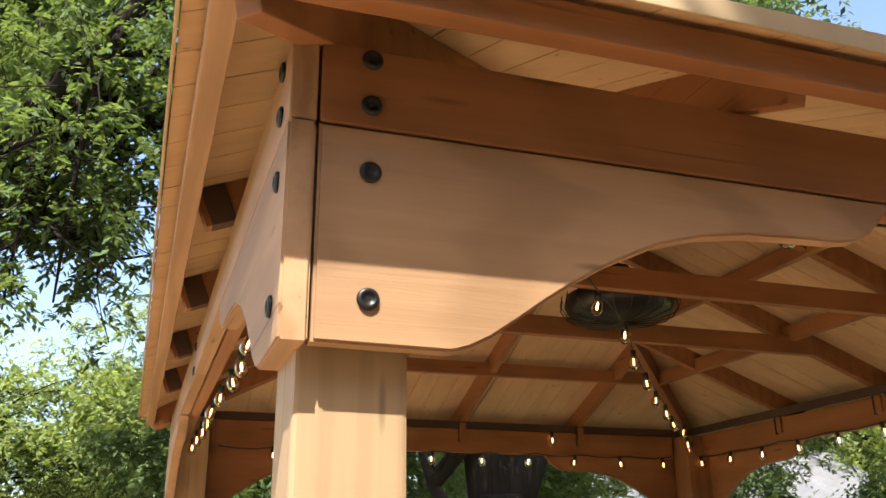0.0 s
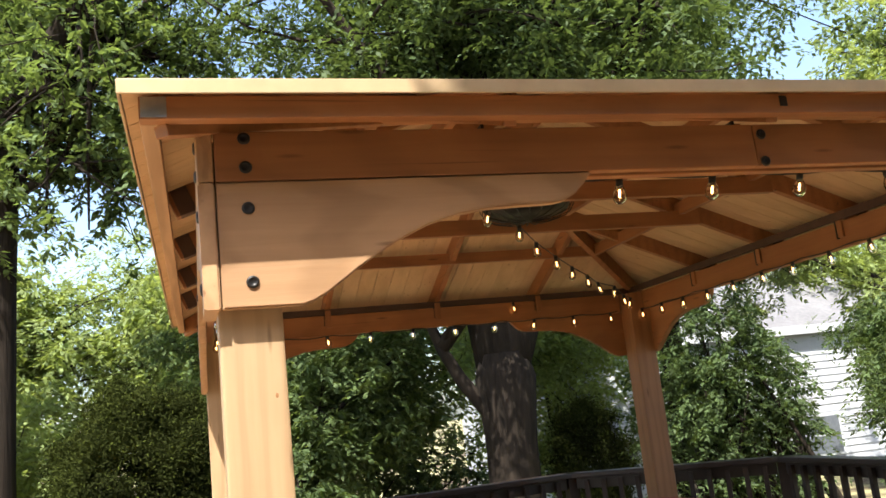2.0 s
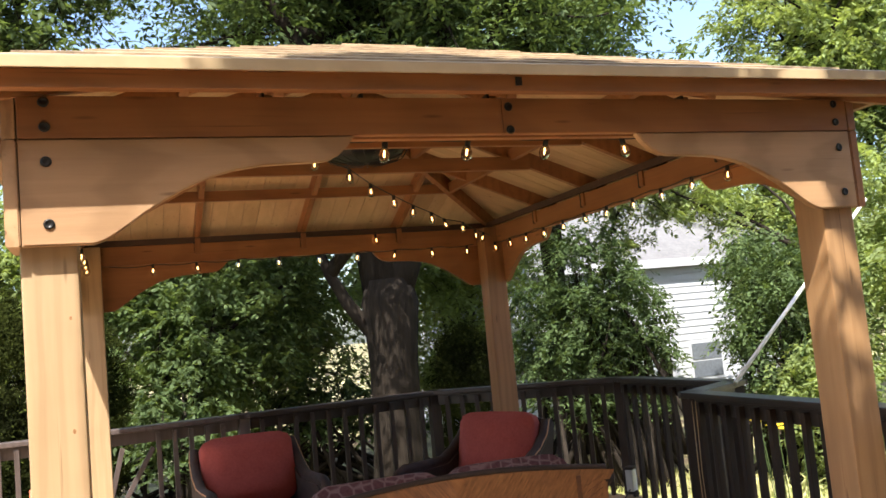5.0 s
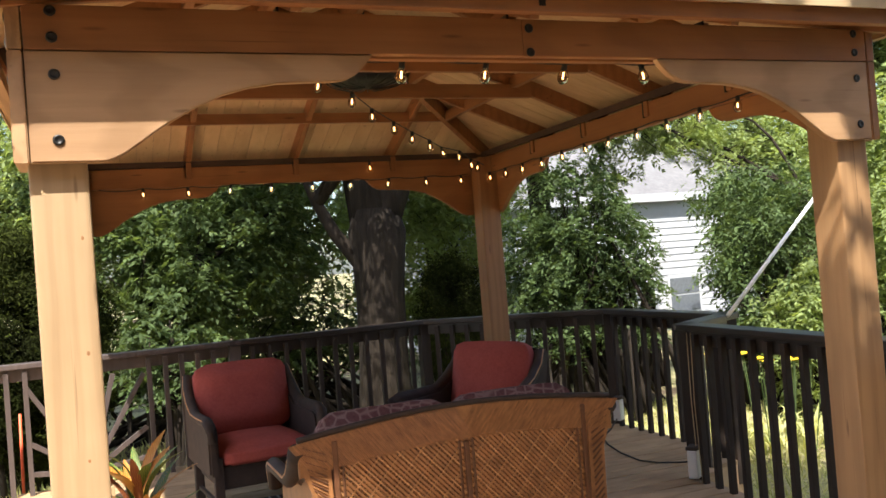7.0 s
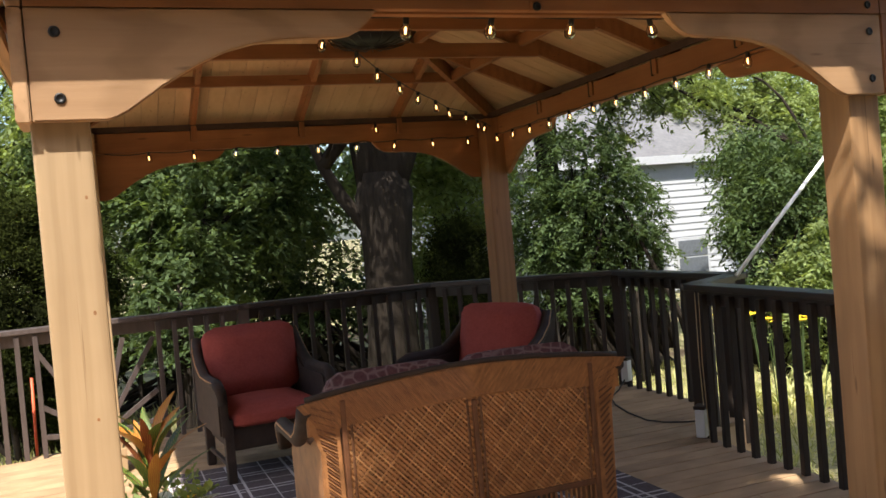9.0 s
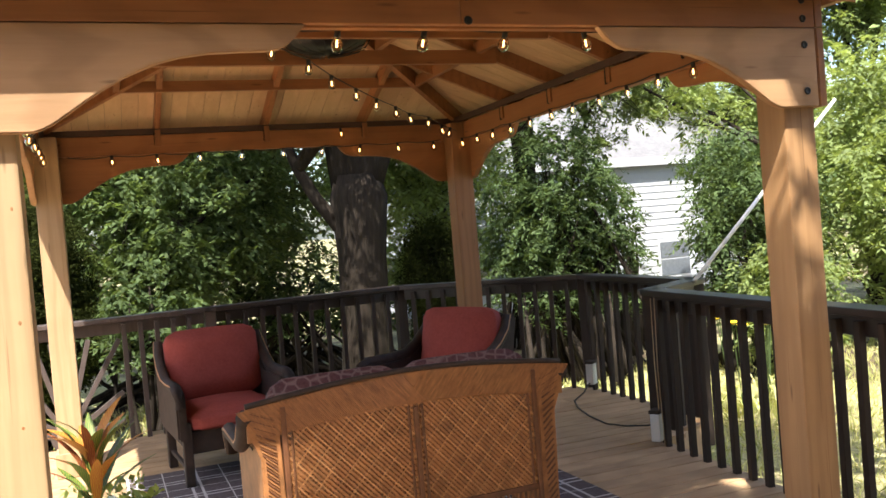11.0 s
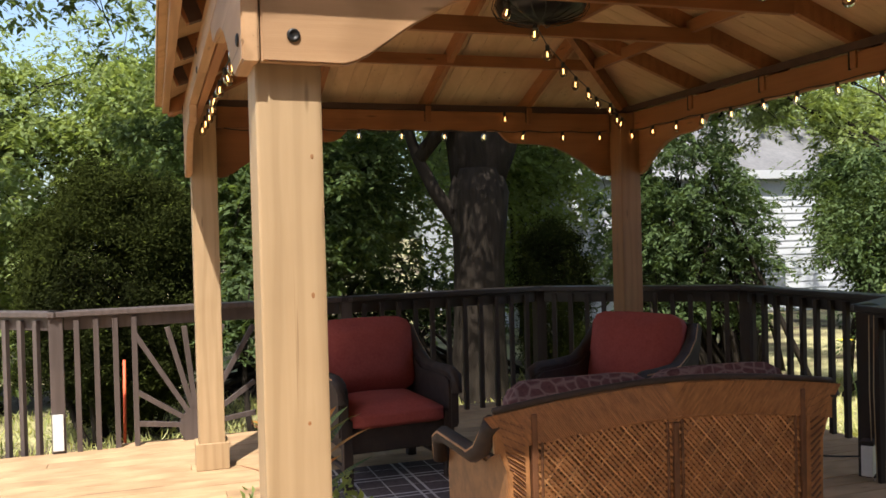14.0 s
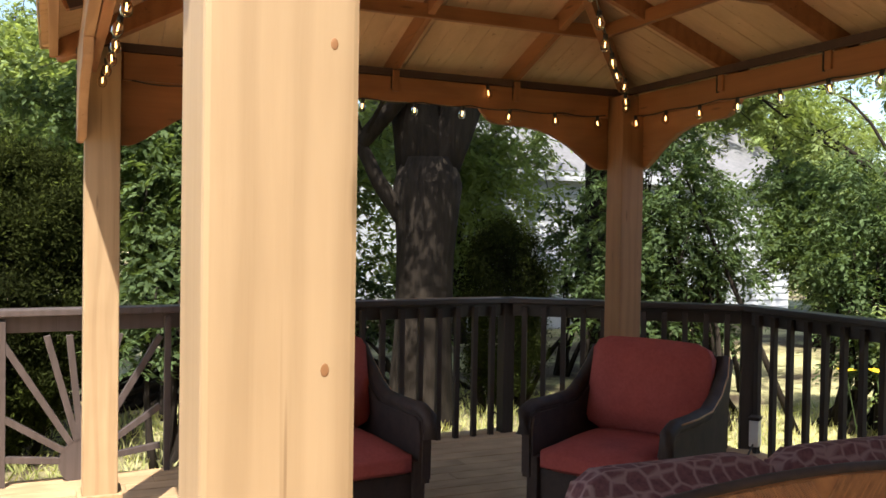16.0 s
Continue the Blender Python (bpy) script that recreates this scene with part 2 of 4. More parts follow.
# ---- mesh helpers ----
def put(name, bm, mat, smooth=False):
    me = bpy.data.meshes.new(name)
    bm.to_mesh(me)
    bm.free()
    for m in (mat if isinstance(mat, (list, tuple)) else [mat]):
        me.materials.append(m)
    if smooth:
        me.polygons.foreach_set("use_smooth", [True] * len(me.polygons))
    return new(name, me)


def part(name, bm, mat, parent, label="", smooth=False):
    ob = put(name, bm, mat, smooth)
    ob.parent = parent
    if label:
        ob["label"] = label
    return ob


def empty(name, m=None):
    ob = new(name)
    ob.empty_display_size = 0.1
    if m is not None:
        ob.matrix_world = m
    return ob


def box(bm, x0, x1, y0, y1, z0, z1, bevel=0.004, m=None):
    r = bmesh.ops.create_cube(bm, size=1.0)
    vs = r["verts"]
    for v in vs:
        v.co = Vector((x0 + (v.co.x + 0.5) * (x1 - x0), y0 + (v.co.y + 0.5) * (y1 - y0), z0 + (v.co.z + 0.5) * (z1 - z0)))
    if bevel:
        es = list({e for v in vs for e in v.link_edges})
        r = bmesh.ops.bevel(bm, geom=es, offset=bevel, segments=2, affect="EDGES", profile=0.6)
        vs = list({v for f in r["faces"] for v in f.verts} | {v for v in vs if v.is_valid})
    if m is not None:
        bmesh.ops.transform(bm, matrix=m, verts=vs)
    return vs


def boxed(x0, x1, y0, y1, z0, z1, bevel=0.004, m=None):
    bm = bmesh.new()
    box(bm, x0, x1, y0, y1, z0, z1, bevel, m)
    return bm


def stick(p, q, w, h, bevel=0.003, up=(0, 0, 1)):
    """A squared timber from p to q; its top runs along the line from p to q, h deep below it."""
    p, q = Vector(p), Vector(q)
    y = (q - p).normalized()
    x = y.cross(Vector(up)).normalized()
    z = x.cross(y)
    m = Matrix((x, y, z)).transposed().to_4x4()
    m.translation = p
    return boxed(-w / 2, w / 2, 0, (q - p).length, -h, 0, bevel, m)


def prism(pts, t0, t1, plane="xz", bevel=0.004):
    """An outline in one plane, given a thickness from t0 to t1 along the third axis."""
    bm = bmesh.new()
    def at(a, b, t):
        return {"xz": (a, t, b), "yz": (t, a, b), "xy": (a, b, t)}[plane]
    lo = [bm.verts.new(at(a, b, t0)) for a, b in pts]
    hi = [bm.verts.new(at(a, b, t1)) for a, b in pts]
    f0, f1 = bm.faces.new(lo), bm.faces.new(hi[::-1])
    n = len(pts)
    for i in range(n):
        bm.faces.new((lo[i], hi[i], hi[(i + 1) % n], lo[(i + 1) % n]))
    bmesh.ops.recalc_face_normals(bm, faces=bm.faces)
    if bevel:
        rim = [e for e in bm.edges if len({f in (f0, f1) for f in e.link_faces}) == 2]
        bmesh.ops.bevel(bm, geom=rim, offset=bevel, segments=2, affect="EDGES")
    return bm


def tube(points, radii, sides=8, bm=None, cap=True):
    """A round tube through points, its radius given point by point."""
    bm = bm or bmesh.new()
    pts = [Vector(p) for p in points]
    rings = []
    ref = Vector((0.13, 0.31, 0.94))
    for i, p in enumerate(pts):
        t = (pts[min(i + 1, len(pts) - 1)] - pts[max(i - 1, 0)]).normalized()
        a = t.cross(ref)
        if a.length < 0.2:
            a = t.cross(Vector((1, 0, 0)))
        a.normalize()
        b = t.cross(a)
        r = radii[i] if isinstance(radii, (list, tuple)) else radii
        rings.append([bm.verts.new(p + (a * math.cos(2 * math.pi * k / sides) + b * math.sin(2 * math.pi * k / sides)) * r) for k in range(sides)])
    for u, w in zip(rings, rings[1:]):
        for k in range(sides):
            bm.faces.new((u[k], u[(k + 1) % sides], w[(k + 1) % sides], w[k]))
    if cap:
        bm.faces.new(rings[0][::-1])
        bm.faces.new(rings[-1])
    return bm


def lathe(profile, sides=24, bm=None, at=(0, 0, 0)):
    bm = bm or bmesh.new()
    rings = [[bm.verts.new((at[0] + r * math.cos(2 * math.pi * k / sides), at[1] + r * math.sin(2 * math.pi * k / sides), at[2] + z)) for k in range(sides)] for r, z in profile]
    for u, w in zip(rings, rings[1:]):
        for k in range(sides):
            bm.faces.new((u[k], u[(k + 1) % sides], w[(k + 1) % sides], w[k]))
    bm.faces.new(rings[0][::-1])
    bm.faces.new(rings[-1])
    return bm


def pillow(x0, x1, y0, y1, z0, z1, puff=0.03, seg=10, seed=0, m=None):
    """A soft cushion: a box with rounded edges and swollen faces."""
    bm = bmesh.new()
    bmesh.ops.create_cube(bm, size=2.0)
    bmesh.ops.subdivide_edges(bm, edges=bm.edges, cuts=seg, use_grid_fill=True)
    c = Vector(((x0 + x1) / 2, (y0 + y1) / 2, (z0 + z1) / 2))
    h = Vector(((x1 - x0) / 2, (y1 - y0) / 2, (z1 - z0) / 2))
    thin = min(h)
    for v in bm.verts:
        n = v.co.copy()
        edge = [1 - abs(n[i]) ** 4 for i in range(3)]
        o = Vector()
        for i in range(3):
            j, k = (i + 1) % 3, (i + 2) % 3
            rnd = 1 - 0.5 * (thin / h[i]) * (1 - math.sqrt(max(0.0, 1 - 0.96 * max(abs(n[j]), abs(n[k])) ** 8)))
            o[i] = n[i] * h[i] * rnd + (puff * edge[j] * edge[k] * n[i] if h[i] == thin else 0.0)
        o += noise.noise_vector((o + c) * 5 + Vector((seed * 3.1, 0, 0))) * 0.006
        v.co = c + o
    if m is not None:
        bmesh.ops.transform(bm, matrix=m, verts=bm.verts)
    return bm


def quick_mesh(name, verts, quads, mat, parent=None):
    me = bpy.data.meshes.new(name)
    n, f = len(verts), len(quads)
    me.vertices.add(n)
    me.vertices.foreach_set("co", np.asarray(verts, dtype=np.float32).ravel())
    me.loops.add(f * 4)
    me.loops.foreach_set("vertex_index", np.asarray(quads, dtype=np.int32).ravel())
    me.polygons.add(f)
    me.polygons.foreach_set("loop_start", np.arange(0, f * 4, 4, dtype=np.int32))
    me.update(calc_edges=True)
    me.materials.append(mat)
    ob = new(name, me)
    ob.parent = parent
    return ob


def leaf_cloud(centres, per, spread, size, rng, droop=0.35, slim=0.42):
    """Folded diamond leaves scattered round each centre."""
    c = np.repeat(np.asarray(centres, dtype=float), per, axis=0)
    n = len(c)
    p = c + rng.normal(size=(n, 3)) * np.asarray(spread)
    d = rng.normal(size=(n, 3))
    d[:, 2] -= droop
    d /= np.linalg.norm(d, axis=1, keepdims=True)
    s = np.cross(d, rng.normal(size=(n, 3)))
    s /= np.linalg.norm(s, axis=1, keepdims=True) + 1e-9
    u = np.cross(d, s)
    L = (size * rng.uniform(0.6, 1.35, n))[:, None]
    v = np.stack([p, p + d * L * 0.45 + s * L * slim * 0.5 + u * L * 0.06, p + d * L, p + d * L * 0.45 - s * L * slim * 0.5 + u * L * 0.06], axis=1).reshape(-1, 3)
    return v, np.arange(4 * n).reshape(-1, 4)


def spray_cloud(centres, per, spread, size, rng, slim=0.42, hang=0.35, run=14):
    """Leafy sprays round each centre: leaves in two ranks along drooping twigs, lying mostly flat."""
    k = max(1, per // run)
    c = np.repeat(np.asarray(centres, dtype=float), k, axis=0)
    m = len(c)
    o = c + rng.normal(size=(m, 3)) * np.asarray(spread) * 0.62
    az = rng.uniform(0, 2 * math.pi, m)
    d = np.stack([np.cos(az), np.sin(az), rng.normal(-hang, 0.3, m)], axis=1)
    d /= np.linalg.norm(d, axis=1, keepdims=True)
    up = np.array([0, 0, 1.0]) + rng.normal(size=(m, 3)) * 0.28
    length = np.mean(spread) * rng.uniform(0.9, 2.0, m)
    t = np.tile(np.linspace(0.05, 1.0, run), m)[:, None]
    rank = np.tile(np.where(np.arange(run) % 2, 1.0, -1.0), m)[:, None]
    d, o, up, length = (np.repeat(a, run, axis=0) for a in (d, o, up, length[:, None]))
    side = np.cross(d, up)
    side /= np.linalg.norm(side, axis=1, keepdims=True)
    n = len(d)
    p = o + d * length * t - np.array([0, 0, 0.35]) * length * t * t + rng.normal(size=(n, 3)) * size * 0.15
    a = d * 0.6 + side * rank * rng.uniform(0.3, 1.0, n)[:, None] + rng.normal(size=(n, 3)) * 0.22
    a[:, 2] -= 0.22
    a /= np.linalg.norm(a, axis=1, keepdims=True)
    nn = up + rng.normal(size=(n, 3)) * 0.35
    s = np.cross(a, nn)
    s /= np.linalg.norm(s, axis=1, keepdims=True) + 1e-9
    u = np.cross(s, a)
    L = (size * rng.uniform(0.6, 1.35, n))[:, None]
    v = np.stack([p, p + a * L * 0.45 + s * L * slim * 0.5 + u * L * 0.07, p + a * L, p + a * L * 0.45 - s * L * slim * 0.5 + u * L * 0.07], axis=1).reshape(-1, 3)
    return v, np.arange(4 * n).reshape(-1, 4)


# ---- ground, deck ----
GZ = -0.46
def ground_sheet():
    n = 90
    us = np.sign(np.linspace(-1, 1, n)) * np.abs(np.linspace(-1, 1, n)) ** 3.2 * 600
    X, Y = np.meshgrid(us + 1.5, us + 4.0)
    Z = np.array([[GZ + 0.05 * noise.noise((x * 0.5, y * 0.5, 0)) if abs(x) < 30 and abs(y) < 30 else GZ for x, y in zip(a, b)] for a, b in zip(X, Y)])
    v = np.stack([X, Y, Z], axis=-1).reshape(-1, 3)
    i = np.arange(n * n).reshape(n, n)
    q = np.stack([i[:-1, :-1], i[:-1, 1:], i[1:, 1:], i[1:, :-1]], axis=-1).reshape(-1, 4)
    ob = quick_mesh("ground", v, q, GROUND)
    tagged(ob, "dry patchy lawn and leaf litter round the deck", "ground", kind="structure")


ground_sheet()

P = [(-0.90, 4.52), (2.85, 4.80), (4.17, 3.80), (4.17, 2.28), (3.57, 1.93), (3.06, -4.6)]
LEFT_END = (-2.3, 5.6)

# ---- gazebo ----
W, D = 3.135, 3.82
Z_G, Z_B0, Z_B1 = 1.835, 2.155, 2.285
gazebo = tagged(empty("gazebo"), "cedar timber gazebo with a hipped metal roof on four posts", "gazebo")
GUSSET_OUT = [(0.0, Z_G), (0.195, Z_G - 0.002), (0.222, 1.841), (0.255, 1.858), (0.30, 1.889), (0.345, 1.921), (0.395, 1.953), (0.46, 1.990), (0.54, 2.026), (0.62, 2.048), (0.71, 2.061), (0.80, 2.065), (0.895, 2.068), (0.930, 2.074), (0.965, 2.092), (0.992, 2.117), (1.022, 2.152), (0.0, 2.152)]


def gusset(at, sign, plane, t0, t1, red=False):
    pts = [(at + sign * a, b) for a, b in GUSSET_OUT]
    # red braces get the darker beam colour in place of their shade
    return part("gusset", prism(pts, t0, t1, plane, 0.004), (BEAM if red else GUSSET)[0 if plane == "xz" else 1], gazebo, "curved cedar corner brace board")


T = 0.034
# front and back: outer boards, flush gussets
for y0, y1 in ((0.0, T), (D - T, D)):
    part("beam", boxed(0.0, W / 2 - 0.001, y0, y1, Z_B0, Z_B1, 0.004), BEAM[0], gazebo)
    part("beam", boxed(W / 2 + 0.001, W, y0, y1, Z_B0, Z_B1, 0.004), BEAM[0], gazebo)
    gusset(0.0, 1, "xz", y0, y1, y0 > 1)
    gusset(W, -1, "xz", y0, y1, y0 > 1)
# sides: left beams in the pale board colour as lit, right ones darker as shaded
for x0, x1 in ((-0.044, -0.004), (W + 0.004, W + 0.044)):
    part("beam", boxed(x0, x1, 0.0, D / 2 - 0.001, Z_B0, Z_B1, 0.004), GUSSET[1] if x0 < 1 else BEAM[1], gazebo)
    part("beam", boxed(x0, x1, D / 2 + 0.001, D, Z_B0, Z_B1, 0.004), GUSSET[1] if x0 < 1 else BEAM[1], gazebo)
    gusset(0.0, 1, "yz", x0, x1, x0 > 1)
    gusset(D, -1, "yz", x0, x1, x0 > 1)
# inner plates behind the boards
PO, PW = 0.047, 0.158
for y0 in (T + 0.003, D - T - 0.041):
    part("inner_beam", boxed(PW + 0.004, W - PW - 0.004, y0, y0 + 0.038, Z_B0 - 0.006, Z_B1 - 0.004, 0.003), BEAM[0], gazebo)
for x0 in (0.0, W - 0.038):
    part("inner_beam", boxed(x0, x0 + 0.038, PO + PW + 0.004, D - PO - PW - 0.004, Z_B0 - 0.006, Z_B1 - 0.004, 0.003), BEAM[1], gazebo)
for x in (-0.012, W - PW + 0.012):
    for y in (PO, D - PO - PW):
        post = part("post", boxed(x, x + PW, y, y + PW, 0.0, Z_B1 - 0.01, 0.007), POST if x < 1 else POST_SHADED if y > 1 else POST_HALF_SHADE, gazebo, "cedar post with small knots")
        b = 0.022
        for s in (((x - b, x + PW + b, y - b, y - 0.001)), ((x - b, x + PW + b, y + PW + 0.001, y + PW + b)), ((x - b, x - 0.001, y - 0.001, y + PW + 0.001)), ((x + PW + 0.001, x + PW + b, y - 0.001, y + PW + 0.001))):
            part("base_trim", boxed(*s, 0.001, 0.165, 0.004), POST, post)


def bolt(x, y, z, nx, ny):
    bm = lathe([(0.0162, 0.0), (0.0162, 0.0012), (0.0145, 0.0042), (0.0095, 0.0058), (0.0085, 0.0035), (0.002, 0.0035)], 18)
    m = Vector((nx, ny, 0)).to_track_quat("Z", "Y").to_matrix().to_4x4()
    m.translation = (x, y, z)
    bmesh.ops.transform(bm, matrix=m, verts=bm.verts)
    part("bolt", bm, BLACK, gazebo, "black bolt head", True)


for z in (2.266, 2.190, 2.084, 1.897):
    for x in (0.075, W - 0.062):
        bolt(x, -0.001, z, 0, -1)
        bolt(x, D + 0.001, z, 0, 1)
    for y in (0.075, D - 0.075):
        bolt(-0.045, y, z, -1, 0)
        bolt(W + 0.045, y, z, 1, 0)
for z in (2.253, 2.169):
    for x in (1.593,):
        bolt(x, -0.001, z, 0, -1)
    bolt(-0.045, 1.92, z, -1, 0)

# marks in the front post's face
for x, z, rx, rz, mat in ((0.112, 1.287, 0.0045, 0.007, POST_SHADED), (0.118, 1.62, 0.004, 0.006, POST_SHADED), (0.095, 0.98, 0.004, 0.005, BEAM[2])):
    bm = lathe([(1.0, 0.0), (0.9, 0.5), (0.3, 0.7)], 16)
    bmesh.ops.transform(bm, matrix=pose(x, PO - 0.0003, z, 90) @ Matrix.Diagonal((rx, rz, 0.0003, 1)), verts=bm.verts)
    part("knot", bm, mat, gazebo, "small knot in the post", True)

# roof: rafters, hips, purlins, ties, lining and skin
S, RX0, RX1, RY0, RY1 = 0.39, -0.012, W + 0.012, 0.0, D
CX, CY, HALF = (RX0 + RX1) / 2, D / 2, (RX1 - RX0) / 2
OV = 0.155
RB, RT = 2.300, 2.392


def slope_z(d, base):
    return base + S * d


def rafter(side, u, name="rafter", top=None):
    """A rafter up one slope at u along the eave, from the overhang to the hip or ridge."""
    lim = HALF - 0.03
    along = (RX0, RX1) if side in ("front", "back") else (RY0, RY1)
    d1 = min(lim, u - along[0], along[1] - u) - 0.02
    d1 = top or d1
    def at(d):
        return {"front": (u, RY0 + d), "back": (u, RY1 - d), "left": (RX0 + d, u), "right": (RX1 - d, u)}[side]
    a, b = at(-OV + 0.03), at(d1)
    part(name, stick((*a, slope_z(-OV + 0.03, RT)), (*b, slope_z(d1, RT)), 0.038, RT - RB), BEAM[1], gazebo)


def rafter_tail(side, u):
    """The outer end of a rafter under the side eave, in a darker colour."""
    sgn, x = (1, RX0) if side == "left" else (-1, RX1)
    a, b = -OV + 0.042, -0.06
    part("rafter_tail", stick((x + sgn * a, u, slope_z(a, RT - 0.001)), (x + sgn * b, u, slope_z(b, RT - 0.001)), 0.043, RT - RB), TAIL, gazebo, "dark rafter tail")


BACK_U = (0.805, 1.575, 2.33)
for u, ub in zip((0.76, 1.567, 2.40), BACK_U):
    rafter("front", u)
    rafter("back", ub)
for u in (0.78, 1.48, 2.17, 2.88):
    rafter("left", u)
    rafter_tail("left", u)
    rafter_tail("right", u)
    rafter("right", u)
for x, y, sx, sy in ((RX0, RY0, 1, 1), (RX1, RY0, -1, 1), (RX0, RY1, 1, -1), (RX1, RY1, -1, -1)):
    a, h = -OV + 0.03, HALF - 0.01
    part("hip_rafter", stick((x + sx * a, y + sy * a, slope_z(a, RT - 0.008)), (x + sx * h, y + sy * h, slope_z(h, RT - 0.008)), 0.042, RT - RB + 0.012), BEAM[1], gazebo)
part("ridge", boxed(CX - 0.02, CX + 0.02, RY0 + HALF, RY1 - HALF, slope_z(HALF, RB) - 0.06, slope_z(HALF, RT) - 0.03), BEAM[1], gazebo)
for dd, sides in ((0.55, "flbr"), (0.97, "lr")):
    z = slope_z(dd, RB) + 0.02
    for s in sides:
        if s in "fb":
            y = RY0 + dd if s == "f" else RY1 - dd
            part("purlin", boxed(RX0 + dd, RX1 - dd, y - 0.019, y + 0.019, z - 0.035, z + 0.035, 0.003), BEAM[0], gazebo)
        else:
            x = RX0 + dd if s == "l" else RX1 - dd
            part("purlin", boxed(x - 0.019, x + 0.019, RY0 + dd, RY1 - dd, z - 0.035, z + 0.035, 0.003), BEAM[1], gazebo)
for y in (1.46, 2.13):
    part("tie", boxed(RX0 + 0.44, RX1 - 0.44, y - 0.019, y + 0.019, 2.440, 2.522, 0.003), BEAM[0], gazebo)


def slope_sheet(side, base, thick, over, mat, name, label, rows=1):
    """One roof slope as a closed sheet with rib lines, from the eave to hip and ridge."""
    def at(d, e):
        lo = (RX0 + d, RX1 - d) if side in ("front", "back") else (RY0 + d, RY1 - d)
        u = lo[0] + (lo[1] - lo[0]) * e
        x, y = {"front": (u, RY0 + d), "back": (u, RY1 - d), "left": (RX0 + d, u), "right": (RX1 - d, u)}[side]
        return x, y
    for k in range(rows):
        bm = bmesh.new()
        d0 = -over + (HALF + over) * k / rows
        d1 = -over + (HALF + over) * (k + 1) / rows + (0.02 if k < rows - 1 else 0)
        lift0, lift1 = (0.008, 0.0) if rows > 1 else (0.0, 0.0)
        c = [at(d0, 0), at(d0, 1), at(d1, 1), at(d1, 0)]
        zs = [slope_z(d0, base) + lift0] * 2 + [slope_z(d1, base) + lift1] * 2
        lo = [bm.verts.new((x, y, z)) for (x, y), z in zip(c, zs)]
        hi = [bm.verts.new((x, y, z + thick)) for (x, y), z in zip(c, zs)]
        bm.faces.new(lo)
        bm.faces.new(hi)
        for i in range(4):
            j = (i + 1) % 4
            if (lo[i].co - lo[j].co).length > 1e-5:
                bm.faces.new((lo[i], lo[j], hi[j], hi[i]))
        bmesh.ops.recalc_face_normals(bm, faces=bm.faces)
        part(name, bm, mat, gazebo, label)


def lining(side):
    """Boards laid up the slope, edge to edge, cut along the hips."""
    a0, a1 = (RX0, RX1) if side in ("front", "back") else (RY0, RY1)
    lo, hi = a0 - OV - 0.03, a1 + OV + 0.03
    n = round((hi - lo) / 0.112)
    w = (hi - lo) / n
    for k in range(n):
        u0, u1 = lo + k * w + 0.0015, lo + (k + 1) * w - 0.0015
        tops = [min(HALF, u - a0, a1 - u) for u in (u0, u1)]
        d0 = -OV - 0.035
        if max(tops) < d0 + 0.02:
            continue
        drop = random.uniform(0.0, 0.0015)
        bm = bmesh.new()
        rows = []
        for z in (RT + 0.001 - drop, RT + 0.010):
            row = []
            for u, d in ((u0, d0), (u1, d0), (u1, max(tops[1], d0)), (u0, max(tops[0], d0))):
                x, y = {"front": (u, RY0 + d), "back": (u, RY1 - d), "left": (RX0 + d, u), "right": (RX1 - d, u)}[side]
                row.append(bm.verts.new((x, y, slope_z(d, z))))
            rows.append(row)
        bm.faces.new(rows[0])
        bm.faces.new(rows[1])
        for i in range(4):
            q = (rows[0][i], rows[0][(i + 1) % 4], rows[1][(i + 1) % 4], rows[1][i])
            bm.faces.new(q)
        bmesh.ops.recalc_face_normals(bm, faces=bm.faces)
        part("lining_plank", bm, PANEL[1 if side in ("front", "back") else 0], gazebo)


for side in ("front", "back", "left", "right"):
    lining(side)
    slope_sheet(side, RT + 0.013, 0.010, OV + 0.036, SHINGLE, "roof_sheet", "weathered tan and brown roof sheet", 9)
# fascia and drip edge
FZ0, FZ1 = slope_z(-OV, RB) + 0.024, slope_z(-OV, RT) - 0.012
EZ0, EZ1 = slope_z(-OV - 0.04, RT) - 0.006, slope_z(-OV - 0.04, RT) + 0.030
fx0, fx1, fy0, fy1 = RX0 - OV, RX1 + OV, RY0 - OV, RY1 + OV
for a in ((fx0, fx1, fy0, fy0 + 0.040), (fx0, fx1, fy1 - 0.040, fy1)):
    part("fascia", boxed(*a, FZ0, FZ1, 0.003), BEAM[0], gazebo)
    y0, y1 = (fy0 - 0.044, fy0 - 0.0375) if a[2] == fy0 else (fy1 + 0.0375, fy1 + 0.044)
    part("drip_edge", boxed(fx0 - 0.044, fx1 + 0.044, y0, y1, EZ0, EZ1, 0.002), EDGE, gazebo, "sunlit tan drip edge")
for a in ((fx0, fx0 + 0.040), (fx1 - 0.040, fx1)):
    part("fascia", boxed(*a, fy0 + 0.041, fy1 - 0.041, FZ0, FZ1, 0.003), GUSSET[1], gazebo)
    x0, x1 = (fx0 - 0.044, fx0 - 0.0375) if a[0] == fx0 else (fx1 + 0.0375, fx1 + 0.044)
    part("drip_edge", boxed(x0, x1, fy0 - 0.037, fy1 + 0.037, EZ0, EZ1, 0.002), EDGE, gazebo, "tan drip edge")
for x, s in ((fx0, 1), (fx1, -1)):
    x0, x1 = sorted((x + s * 0.004, x + s * 0.062))
    part("corner_bracket", boxed(x0, x1, fy0 - 0.003, fy0 - 0.0005, FZ0 + 0.004, FZ1 - 0.002, 0.001), STEEL, gazebo, "zinc-plated corner bracket")
